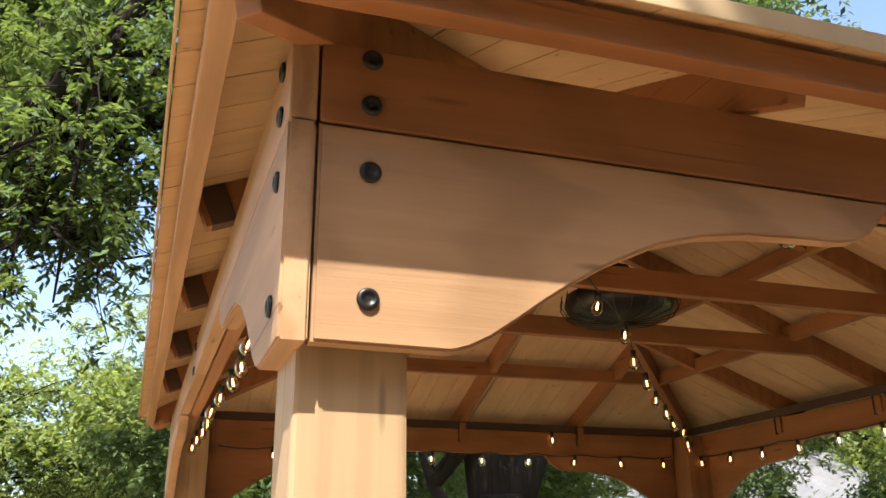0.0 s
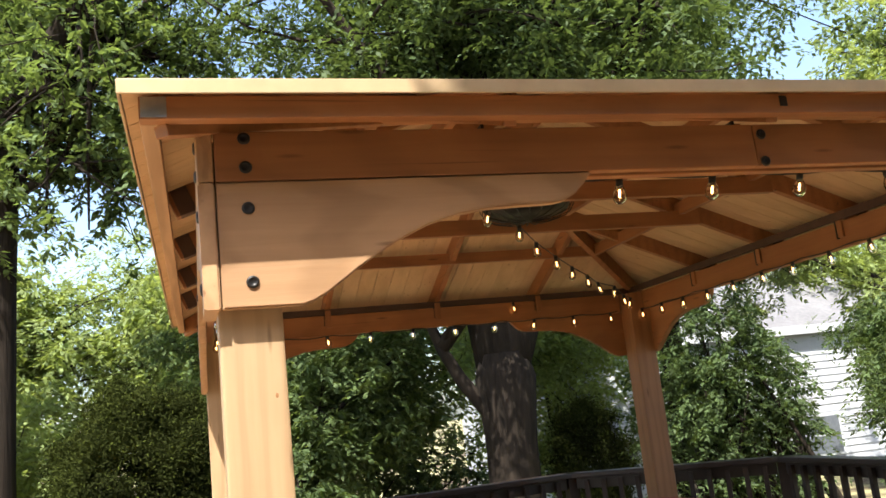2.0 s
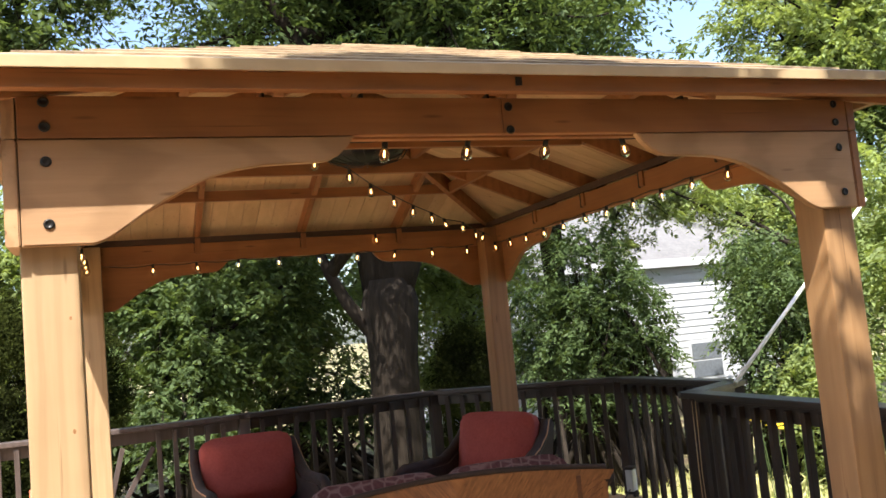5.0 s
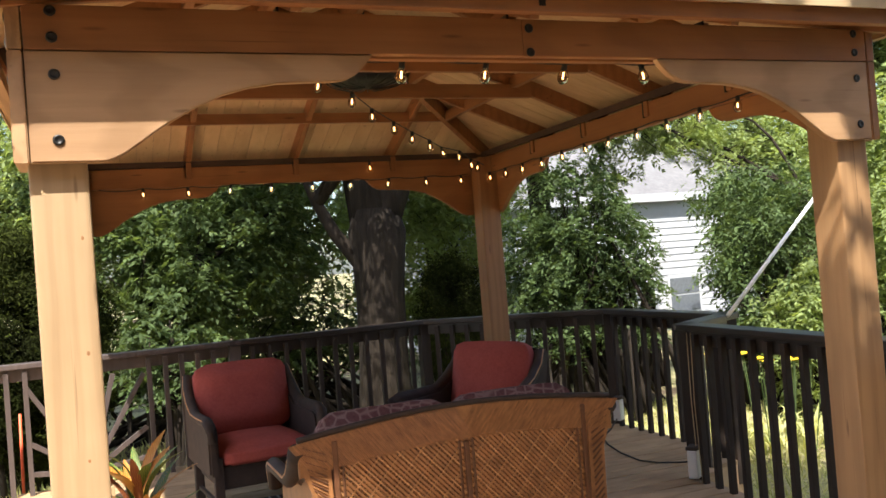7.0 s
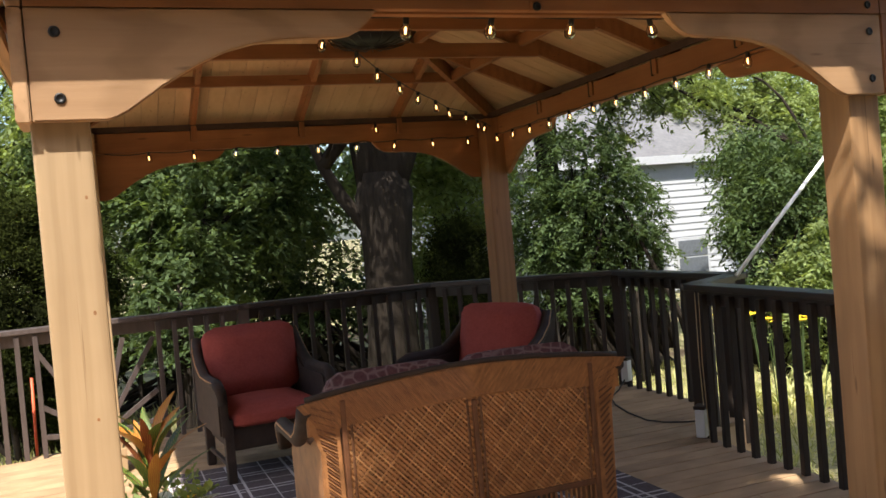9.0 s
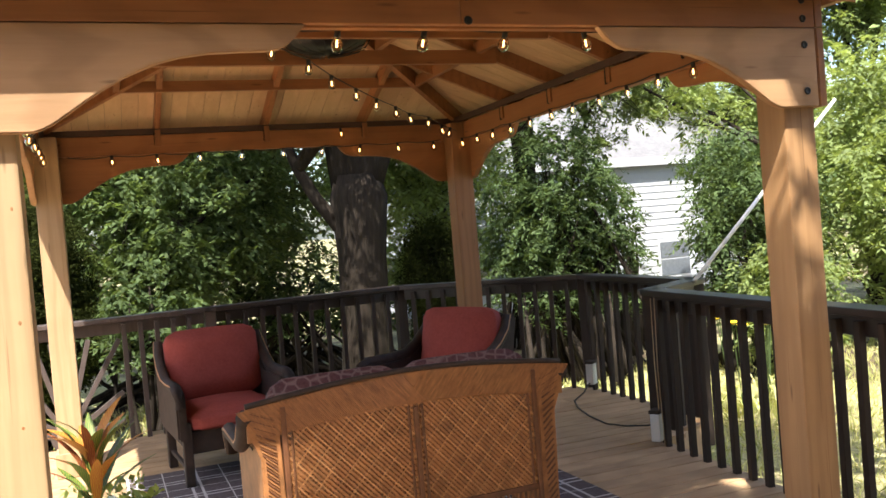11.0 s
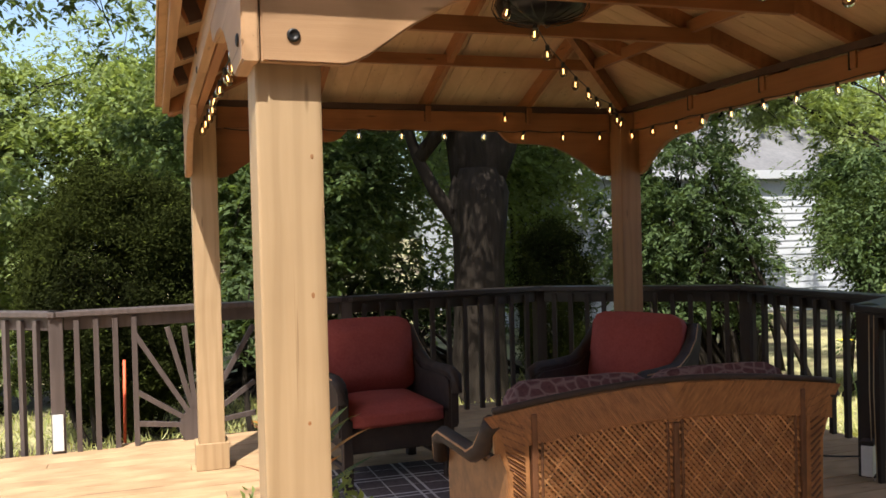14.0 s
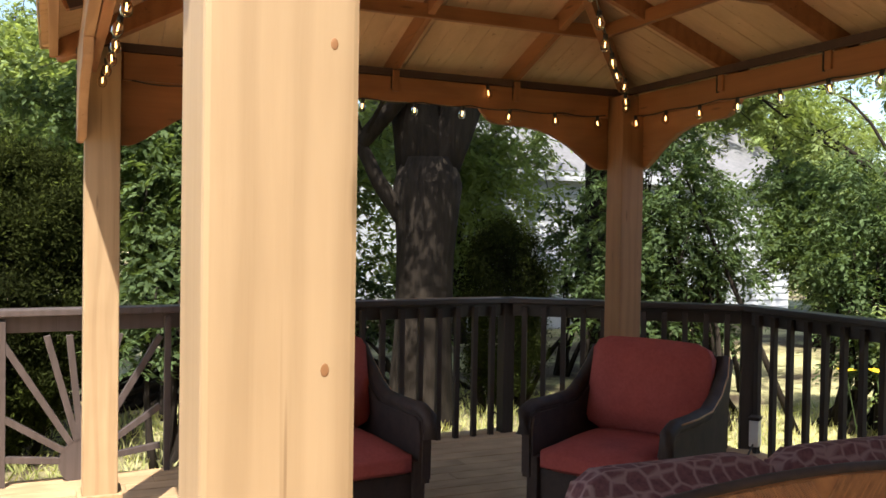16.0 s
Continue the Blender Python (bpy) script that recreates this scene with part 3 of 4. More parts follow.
part("joint_plate", boxed(CX - 0.012, CX + 0.012, fy0 - 0.004, fy0 - 0.0005, FZ0 + 0.02, FZ0 + 0.05, 0.001), BLACK, gazebo)
# near-black boards that paint the shade in the gap between beam and lining
part("closing_plate", boxed(0.06, W - 0.06, D - 0.075, D - 0.05, Z_B1 + 0.001, Z_B1 + 0.042, 0.002), TAIL, gazebo, "near-black board standing in for the gap's shade")
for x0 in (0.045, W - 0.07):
    part("closing_plate", boxed(x0, x0 + 0.025, 0.20, D - 0.08, Z_B1 + 0.001, Z_B1 + 0.042, 0.002), TAIL, gazebo, "near-black board standing in for the gap's shade")
# small clips and blocks along the beams
for y, ys, us in ((0.052, 0.075, (0.76, 1.567, 2.40)), (D - 0.075, D - 0.088, BACK_U)):
    for u in us:
        part("rafter_clip", boxed(u - 0.03, u - 0.021, y, y + 0.05, Z_B1 - 0.075, Z_B1 + 0.03, 0.001), BLACK, gazebo)
        part("rafter_block", boxed(u - 0.019, u + 0.019, ys, ys + 0.012, Z_B1 - 0.085, Z_B1 + 0.03, 0.002), BEAM[2], gazebo)
for u in (0.78, 1.48, 2.17, 2.88):
    for x in (0.041, W - 0.053):
        part("rafter_block", boxed(x, x + 0.012, u - 0.019, u + 0.019, Z_B1 - 0.085, Z_B1 + 0.03, 0.002), BEAM[2], gazebo)
        part("rafter_clip", boxed(x - 0.0005, x + 0.0125, u + 0.022, u + 0.030, Z_B1 - 0.09, Z_B1 + 0.02, 0.001), BLACK, gazebo)

# ---- railings ----
RZ = 0.970


def rail_section(a, b, mat, capmat, label, gap=0.14, pattern="plain", posts=(True, True), z=0.0):
    """One straight run of deck railing from a to b: posts, rails, cap and balusters."""
    a, b = Vector((*a, 0)), Vector((*b, 0))
    L = (b - a).length
    ang = math.atan2(b.y - a.y, b.x - a.x)
    root = tagged(empty("deck_railing", Matrix.Translation(a) @ Matrix.Rotation(ang, 4, "Z")), label, "railing", "deck railing")
    part("cap", boxed(-0.05, L + 0.05, -0.07, 0.07, RZ - 0.038, RZ, 0.006), capmat, root)
    part("top_rail", boxed(0.05, L - 0.05, -0.019, 0.019, RZ - 0.13, RZ - 0.042, 0.003), capmat, root)
    for x, on in ((0, posts[0]), (L, posts[1])):
        if on:
            part("post", boxed(x - 0.045, x + 0.045, -0.045, 0.045, -0.2, RZ - 0.040, 0.005), mat, root)
    if pattern == "plain":
        n = max(2, round(L / gap))
        for i in range(1, n):
            x = L * i / n
            part("baluster", boxed(x - 0.018, x + 0.018, -0.055, -0.0195, -0.12, RZ - 0.06, 0.003), mat, root)
    else:
        hub = pattern
        bm = lathe([(0.13, -0.018), (0.13, 0.018)], 28)
        bmesh.ops.transform(bm, matrix=pose(hub, -0.035, 0.10, 90), verts=bm.verts)
        part("sunburst_hub", bm, mat, root)
        for deg in (7, 34, 59, 75, 86, 96, 105, 121, 146, 173):
            t = math.radians(deg)
            c, s = math.cos(t), math.sin(t)
            r1 = min((RZ - 0.15 - 0.10) / max(s, 0.05), 0.42 / max(abs(c), 0.05))
            p, q = Vector((hub + 0.12 * c, -0.035, 0.10 + 0.12 * s)), Vector((hub + r1 * c, -0.035, 0.10 + r1 * s))
            d = (q - p)
            m = Matrix.Translation(p) @ Matrix.Rotation(math.atan2(d.x, d.z), 4, "Y")
            part("ray_baluster", boxed(-0.018, 0.018, -0.018, 0.018, 0, d.length, 0.003, m), mat, root)
        xs = [x for x in np.arange(0.13, L - 0.06, 0.125) if abs(x - hub) > 0.41]
        for x in xs:
            part("baluster", boxed(x - 0.018, x + 0.018, -0.055, -0.0195, -0.12, RZ - 0.06, 0.003), mat, root)
    return root


rail_section(LEFT_END, P[0], RAIL_LIT, RAIL_LIT, "deck railing with square balusters, coloured grey-brown as in sun", posts=(True, False))
rail_section(P[0], (1.15, 4.673), RAIL_LIT, RAIL_LIT, "deck railing with a sunburst of balusters, coloured as in sun", pattern=0.92, posts=(True, True))
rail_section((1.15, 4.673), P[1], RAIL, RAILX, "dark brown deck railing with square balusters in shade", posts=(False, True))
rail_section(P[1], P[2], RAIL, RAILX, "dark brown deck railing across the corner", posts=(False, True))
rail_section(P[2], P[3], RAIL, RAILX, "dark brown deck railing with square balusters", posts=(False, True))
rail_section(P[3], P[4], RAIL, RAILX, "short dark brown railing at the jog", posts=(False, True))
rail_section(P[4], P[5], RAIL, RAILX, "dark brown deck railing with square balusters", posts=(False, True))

# ---- furniture ----
def armchair(m, label):
    root = empty("armchair")
    part("seat_base", boxed(-0.30, 0.30, -0.33, 0.30, 0.20, 0.345, 0.012), WICKER_DARK, root)
    for x in (-0.31, 0.31):
        for y in (-0.33, 0.30):
            part("leg", boxed(x - 0.028, x + 0.028, y - 0.028, y + 0.028, 0.0, 0.40, 0.006), WICKER_DARK, root)
        part("stretcher", boxed(x - 0.012, x + 0.012, -0.30, 0.27, 0.10, 0.125, 0.004), WICKER_DARK, root)
    for s in (-1, 1):
        prof = [(-0.37, 0.30), (-0.375, 0.52), (-0.36, 0.585), (-0.30, 0.605), (-0.12, 0.600), (0.08, 0.605), (0.20, 0.66), (0.30, 0.74), (0.36, 0.83), (0.40, 0.85), (0.42, 0.81), (0.36, 0.60), (0.34, 0.30), (0.10, 0.285), (-0.15, 0.285)]
        x0, x1 = sorted((s * 0.305, s * 0.365))
        part("side", prism(prof, x0, x1, "yz", 0.012), WICKER_DARK, root)
        arm = [(s * 0.345, -0.385, 0.50), (s * 0.35, -0.37, 0.60), (s * 0.35, -0.30, 0.618), (s * 0.35, -0.10, 0.612), (s * 0.35, 0.08, 0.617), (s * 0.35, 0.20, 0.672), (s * 0.345, 0.30, 0.75), (s * 0.33, 0.36, 0.835)]
        part("armrest", tube(arm, 0.034, 10), WICKER_DARK, root, "rolled dark wicker armrest", True)
        # highlight along the arm's outer edge, modelled as a thin pale tube
        part("arm_cord", tube([(x + s * 0.030, y, z + 0.012) for x, y, z in arm[2:]], 0.0045, 6), WICKER_PALE, root, "pale line standing in for the armrest's highlight", True)
    back = [(-0.31, 0.22), (0.31, 0.22), (0.33, 0.83), (0.20, 0.87), (0.0, 0.88), (-0.20, 0.87), (-0.33, 0.83)]
    bm = prism(back, 0.0, 0.045, "xz", 0.01)
    bmesh.ops.transform(bm, matrix=pose(0, 0.30, 0) @ Matrix.Shear("XY", 4, (0, 0)) @ pose(0, 0, 0, -8), verts=bm.verts)
    part("back_frame", bm, WICKER_DARK, root, "woven dark brown wicker back")
    part("seat_cushion", pillow(-0.295, 0.295, -0.38, 0.25, 0.33, 0.455, 0.02, 9, 1), RED, root, "coral red seat cushion", True)
    part("back_cushion", pillow(-0.315, 0.315, -0.075, 0.075, 0.0, 0.475, 0.035, 9, 2, pose(0, 0.20, 0.445, -13)), RED, root, "coral red back cushion", True)
    root.matrix_world = m
    tagged(root, label, "armchair", "armchairs on the rug")
    return root


armchair(pose(1.03, 3.15, 0, 0, 0, 5), "dark wicker armchair with coral red cushions beside the railing")
armchair(pose(2.36, 2.64, 0, 0, 0, -60), "dark wicker armchair with coral red cushions in the deck's corner")


def loveseat(m):
    root = empty("loveseat")
    tagged(root, "honey-brown wicker loveseat with lattice back and patterned cushions", "sofa")
    hw = 0.556
    # frame of the back: posts, rails, woven top band with a shallow arch
    def top(x):
        return 0.800 + 0.060 * math.cos(math.pi * x / 1.45)
    for x in (-hw, 0.0, hw):
        part("back_post", boxed(x - 0.011, x + 0.011, -0.020, 0.016, 0.06, 0.715 if x == 0 else 0.795, 0.005), WICKER_EDGE, root)
    xs = np.linspace(-0.70, 0.70, 25)
    band = [(x, top(x)) for x in xs] + [(x, top(x) - 0.135) for x in xs[::-1]]
    part("top_band", prism(band, -0.012, 0.014, "xz", 0.004), WICKER, root, "herringbone woven band")
    for k in range(180):
        x = -0.69 + 1.38 * k / 179
        lean = 1 if x > 0 else -1
        zc = top(x) - 0.066
        p, q = Vector((x - 0.045 * lean, -0.0125, zc - 0.058)), Vector((x + 0.045 * lean, -0.0125, zc + 0.058))
        part("band_strand", tube([p, q], 0.0038, 5), WICKER, root)
    part("top_rail", tube([(x, 0.0, top(x) + 0.008) for x in xs], 0.013, 8), WICKER_DARK, root, "", True)
    part("lower_rail", boxed(-hw, hw, -0.013, 0.013, 0.262, 0.288, 0.004), WICKER_EDGE, root)
    part("bottom_rail", boxed(-hw, hw, -0.013, 0.013, 0.10, 0.126, 0.004), WICKER_EDGE, root)
    # two panels of crossed strands, every sixth strand pale and proud, in a cane border
    for x0, x1 in ((-hw, 0.0), (0.0, hw)):
        zlo, zhi = 0.275, 0.735
        for pale in (False, True):
            bm = bmesh.new()
            for s in (-1, 1):
                for k in range(-24, 60):
                    if (k % 4 == 0) != pale:
                        continue
                    base = x0 + k * 0.0225
                    f = lambda t: base + s * (t - 0.23) * 0.92
                    ts = [t for t in np.linspace(0.0, zhi - zlo, 47) if x0 < f(t) < x1]
                    if len(ts) > 2:
                        y = s * 0.0015 - (0.0050 if pale else 0.0)
                        tube([(f(ts[0]), y, zlo + ts[0]), (f(ts[-1]), y, zlo + ts[-1])], 0.0046 if pale else 0.0074, 4, bm, False)
            ob = part("lattice", bm, WICKER_PALE if pale else WICKER, root, "pale diagonal strands of the lattice" if pale else "diagonal wicker lattice")
            ob["kind"] = "stuff"
        for x in (x0 + 0.030, x1 - 0.030):
            part("cane_edge", tube([(x, -0.007, 0.285), (x, -0.007, 0.72)], 0.006, 6), WICKER_EDGE, root)
    for k in range(46):
        x = -hw + 2 * hw * (k + 0.5) / 46
        part("lower_strand", tube([(x, 0, 0.11), (x, 0, 0.275)], 0.006, 5), WICKER, root)
    # flared wings and arms
    for s in (-1, 1):
        wing = [(s * 0.565, 0.13), (s * 0.575, 0.785), (s * 0.70, 0.785), (s * 0.69, 0.69), (s * 0.655, 0.60), (s * 0.645, 0.13)]
        part("wing", prism(wing, -0.010, 0.012, "xz", 0.004), WICKER, root, "woven flared wing")
        for k in range(44):
            z = 0.19 + 0.0142 * k
            out = 0.636 if z < 0.61 else 0.645 + 0.24 * (z - 0.61)
            part("wing_strand", tube([(s * 0.592, -0.0125, z - 0.04), (s * out, -0.0125, z)], 0.0036, 5), WICKER if k % 2 else WICKER_EDGE, root)
        side = [(0.0, 0.10), (0.0, 0.74), (0.05, 0.70), (0.13, 0.63), (0.20, 0.60), (0.55, 0.60), (0.62, 0.57), (0.64, 0.46), (0.62, 0.10)]
        x0, x1 = sorted((s * 0.615, s * 0.655))
        part("side", prism(side, x0, x1, "yz", 0.008), WICKER, root)
        arm = [(s * 0.705, 0.0, 0.775), (s * 0.70, 0.06, 0.72), (s * 0.70, 0.12, 0.66), (s * 0.70, 0.20, 0.625), (s * 0.70, 0.36, 0.625), (s * 0.70, 0.54, 0.625), (s * 0.69, 0.63, 0.59), (s * 0.68, 0.65, 0.50)]
        part("armrest", tube(arm, 0.033, 10), WICKER_DARK, root, "dark woven rolled armrest", True)
        part("arm_cord", tube([(x + s * 0.029, y, z + 0.012) for x, y, z in arm[1:]], 0.0045, 6), WICKER_PALE, root, "pale line standing in for the armrest's highlight", True)
        for y in (0.02, 0.60):
            part("leg", boxed(s * 0.61 - 0.025, s * 0.61 + 0.025, y - 0.025, y + 0.025, 0.0, 0.14, 0.006), WICKER_EDGE, root)
    part("seat_frame", boxed(-0.61, 0.61, 0.02, 0.62, 0.25, 0.33, 0.01), WICKER, root)
    for c in (-0.295, 0.295):
        part("seat_cushion", pillow(c - 0.29, c + 0.29, 0.06, 0.66, 0.335, 0.46, 0.02, 8, 3), CUSHION, root, "patterned seat cushion", True)
        part("back_cushion", pillow(c - 0.295, c + 0.295, -0.075, 0.075, 0.0, 0.462, 0.03, 10, c, pose(0, 0.115, 0.42, -7)), CUSHION, root, "plum patterned back cushion", True)
    root.matrix_world = m


loveseat(pose(1.522, 0.71, 0.012, 0, 0, 0))

rug = put("rug", boxed(0.38, 2.72, 0.45, 3.25, 0.003, 0.012, 0.003), RUG)
tagged(rug, "grey-brown flat-weave rug with pale plaid lines", "rug")

# ---- string lights ----
def bulb_mesh():
    g = lathe([(0.006, -0.018), (0.0125, -0.024), (0.0185, -0.038), (0.0205, -0.050), (0.018, -0.064), (0.010, -0.073), (0.002, -0.0755)], 14)
    s = lathe([(0.006, 0.004), (0.0105, 0.001), (0.0105, -0.020), (0.007, -0.023)], 12)
    f = bmesh.new()
    for k in range(4):
        a = k * math.pi / 2
        x, y = 0.0030 * math.cos(a), 0.0030 * math.sin(a)
        tube([(x * 0.5, y * 0.5, -0.029), (x, y, -0.042), (x * 0.8, y * 0.8, -0.056)], 0.0013, 5, f)
    return g, s, f


def make_mesh(name, bm, mat, smooth=True):
    me = bpy.data.meshes.new(name)
    bm.to_mesh(me)
    bm.free()
    me.materials.append(mat)
    if smooth:
        me.polygons.foreach_set("use_smooth", [True] * len(me.polygons))
    return me


_g, _s, _f = bulb_mesh()
G_ME, S_ME, F_ME = make_mesh("bulb", _g, BULB), make_mesh("socket", _s, CABLE), make_mesh("filament", _f, FILAMENT)


def string_lights(path, bulbs, label):
    root = tagged(empty("string_lights"), label, "string lights", "string lights of the gazebo")
    cable = part("cable", tube(path, 0.0032, 6), CABLE, root, "thin black cable")
    for x, y, z in bulbs:
        tilt = pose(x, y, z, random.uniform(-14, 14), random.uniform(-14, 14), random.uniform(0, 360))
        sock = new("socket", S_ME)
        sock.parent, sock.matrix_local = root, tilt
        for nm, me in (("bulb", G_ME), ("filament", F_ME)):
            o = new(nm, me)
            o.parent = sock
            if nm == "bulb":
                o.visible_shadow = False


def along(path, step, first=0.0, drop=0.0):
    pts = [Vector(p) for p in path]
    out, need = [], first
    for a, b in zip(pts, pts[1:]):
        L = (b - a).length
        while need <= L:
            out.append(tuple(a.lerp(b, need / L) - Vector((0, 0, drop))))
            need += step
        need -= L
    return out


def swag(a, b, n, dip, clips=6):
    pts = []
    for i in range(n + 1):
        t = i / n
        s = (t * clips) % 1.0
        p = Vector(a).lerp(Vector(b), t)
        p.z -= dip * 4 * s * (1 - s)
        pts.append(tuple(p))
    return pts


zi = Z_B0 + 0.008
front = [(0.16, 0.088, zi)] + swag((0.16, 0.088, zi), (W - 0.16, 0.088, zi), 40, 0.012, 8)
string_lights(front, [(x, 0.085, 2.150) for x in (0.53, 0.84, 1.15, 1.461, 1.774, 2.10)], "string of clear globe bulbs along the front beam")
right = swag((W - 0.062, 0.30, zi), (W - 0.062, D - 0.2, zi - 0.01), 40, 0.012, 9)
string_lights(right, along(right, 0.29, 0.12), "string of clear globe bulbs along the side beam")
back = swag((W - 0.2, D - 0.10, zi - 0.005), (0.2, D - 0.10, zi - 0.02), 48, 0.015, 9)
string_lights(back, along(back, 0.30, 0.06), "string of clear globe bulbs along the back beam")
left = swag((0.062, 0.24, zi), (0.062, D - 0.2, zi - 0.01), 40, 0.012, 9)
string_lights(left, along(left, 0.29, 0.1), "string of clear globe bulbs along the side beam")
hung = [(0.53, 0.095, 2.16), (0.95, 1.08, 2.41), (1.185, 1.347, 2.385), (1.405, 1.571, 2.357), (1.586, 1.833, 2.325), (1.791, 2.086, 2.297), (1.99, 2.334, 2.275), (2.192, 2.581, 2.261), (2.357, 2.794, 2.244), (2.591, 3.037, 2.248), (2.80, 3.33, 2.225), (2.93, 3.48, 2.22), (3.04, 3.62, 2.21)]
string_lights(hung[1:], hung[2:-1], "string of clear globe bulbs hung across under the roof")
string_lights([(2.13, D - 0.095, 2.30), (2.13, D - 0.10, 2.275)], [(2.13, D - 0.10, 2.275)], "single bulb clipped on the back beam")

# fan light under the peak
fan = tagged(empty("ceiling_fan_light"), "black caged round fan light under the roof peak", "fan light")
fc = (1.60, 1.93)
part("housing", lathe([(0.05, 2.70), (0.07, 2.62), (0.215, 2.575), (0.225, 2.535), (0.205, 2.50), (0.12, 2.475), (0.02, 2.470)], 36, at=(*fc, 0)), BLACK, fan, "dark domed housing", True)
part("rod", tube([(*fc, 2.69), (*fc, 2.93)], 0.014, 10), BLACK, fan)
for k in range(20):
    a = 2 * math.pi * k / 20
    c, s = math.cos(a), math.sin(a)
    part("cage_wire", tube([(fc[0] + r * c, fc[1] + r * s, z) for r, z in ((0.232, 2.575), (0.242, 2.53), (0.215, 2.487), (0.13, 2.462), (0.02, 2.458))], 0.0025, 5), BLACK, fan)

# ---- planter and small things ----
def blade_leaf(bm, base, d, length, width, bend, up=0.7, fold=0.12):
    """A long pointed leaf that arches outward along d."""
    d = Vector(d).normalized()
    side = d.cross(Vector((0, 0, 1))).normalized()
    prev = None
    n = 7
    for i in range(n + 1):
        t = i / n
        p = Vector(base) + d * (length * (t * (1 - up) + bend * t * t * up)) + Vector((0, 0, length * up * (t - bend * 0.62 * t * t)))
        w = width * math.sin(math.pi * min(1, (t * 0.93 + 0.05))) ** 0.8
        row = [bm.verts.new(p - side * w), bm.verts.new(p - Vector((0, 0, w * fold * 2))), bm.verts.new(p + side * w)]
        if prev:
            bm.faces.new((prev[0], prev[1], row[1], row[0]))
            bm.faces.new((prev[1], prev[2], row[2], row[1]))
        prev = row


def leaf_material(name, base, vein, scale=26):
    m, nt, p = material(name, 0.5, 0, 0.35)
    v = nt.nodes.new("ShaderNodeTexWave")
    v.inputs["Scale"].default_value, v.inputs["Distortion"].default_value = scale * 1.6, 7
    nt.links.new(coords(nt), v.inputs["Vector"])
    nt.links.new(mix(nt, ramp(nt, v.outputs[0], [(0.6, (0, 0, 0)), (0.95, (0.7, 0.7, 0.7))]), base, vein), p.inputs["Base Color"])
    return m


CROTON = [leaf_material("croton_green", (0.05, 0.11, 0.025), (0.30, 0.26, 0.04)), leaf_material("croton_orange", (0.34, 0.12, 0.025), (0.46, 0.30, 0.04)), leaf_material("croton_red", (0.17, 0.035, 0.02), (0.34, 0.16, 0.03))]
PALE = leaf_material("cream_leaf", (0.70, 0.69, 0.55), (0.18, 0.30, 0.09))
YELLOW = plain("yellow_petal", (0.85, 0.58, 0.02), 0.5)
PINK = plain("pink_petal", (0.62, 0.13, 0.22), 0.5)
rng = np.random.default_rng(5)
plant = tagged(empty("potted_croton"), "potted croton with green, orange and red leaves behind the post", "potted plant")
pc = Vector((0.25, 1.12, 0.0))
part("pot", lathe([(0.15, 0.0), (0.16, 0.02), (0.21, 0.33), (0.225, 0.34), (0.225, 0.38), (0.205, 0.385), (0.195, 0.35), (0.02, 0.345)], 28, at=pc), POT, plant, "dark clay pot", True)
part("stem", tube([pc + Vector((0, 0, 0.33)), pc + Vector((0.01, 0.0, 0.5)), pc + Vector((0.0, 0.01, 0.68))], [0.014, 0.012, 0.006], 8), SOIL, plant)
for k in range(26):
    a = k * 2.4
    h = 0.42 + 0.26 * (k / 26)
    bm = bmesh.new()
    blade_leaf(bm, pc + Vector((0.02 * math.cos(a), 0.02 * math.sin(a), h)), (math.cos(a), math.sin(a), 0), rng.uniform(0.26, 0.40), rng.uniform(0.017, 0.029), rng.uniform(0.3, 0.6), rng.uniform(0.62, 0.95))
    part("leaf", bm, CROTON[(0, 1, 2, 0, 1, 0)[int(rng.integers(0, 6))]], plant, "", True)
for k in range(16):
    a = rng.uniform(0, 6.28)
    bm = bmesh.new()
    blade_leaf(bm, pc + Vector((0.13 * math.cos(a), 0.13 * math.sin(a), 0.36)), (math.cos(a), math.sin(a), 0), rng.uniform(0.13, 0.2), rng.uniform(0.03, 0.045), 0.8, 0.45)
    part("pale_leaf", bm, PALE, plant, "cream variegated leaf", True)
for k in range(22):
    a, r = rng.uniform(0, 6.28), rng.uniform(0.15, 0.27)
    c = pc + Vector((r * math.cos(a), r * math.sin(a), rng.uniform(0.36, 0.46)))
    bm = bmesh.new()
    for j in range(5):
        t = j * 2 * math.pi / 5
        blade_leaf(bm, c, (math.cos(t), math.sin(t), 0), 0.026, 0.009, 0.5, 0.3)
    part("flower", bm, YELLOW if k % 3 else PINK, plant, "", True)
under = [pc + Vector((0.17 * math.cos(k * 2.4), 0.17 * math.sin(k * 2.4), 0.37 + 0.02 * (k % 5))) for k in range(22)]
v, q = leaf_cloud([tuple(c) for c in under], 16, (0.05, 0.05, 0.04), 0.045, rng, -0.3, 0.6)
quick_mesh("underplanting", v, q, LEAF_LIGHT, plant)["kind"] = "stuff"
white_pot = tagged(empty("potted_caladium"), "potted plant with cream and green leaves by the post", "potted plant")
wc = Vector((-0.17, 0.95, 0))
part("pot", lathe([(0.11, 0.0), (0.15, 0.24), (0.165, 0.25), (0.165, 0.28), (0.14, 0.27), (0.02, 0.26)], 24, at=wc), POT, white_pot, "", True)
for k in range(26):
    a = k * 2.4
    bm = bmesh.new()
    blade_leaf(bm, wc + Vector((0.04 * math.cos(a), 0.04 * math.sin(a), 0.27 + 0.006 * k)), (math.cos(a), math.sin(a), 0), rng.uniform(0.2, 0.32), rng.uniform(0.03, 0.05), 0.8, rng.uniform(0.4, 0.75))
    part("leaf", bm, PALE if k % 3 == 0 else CROTON[0], white_pot, "", True)

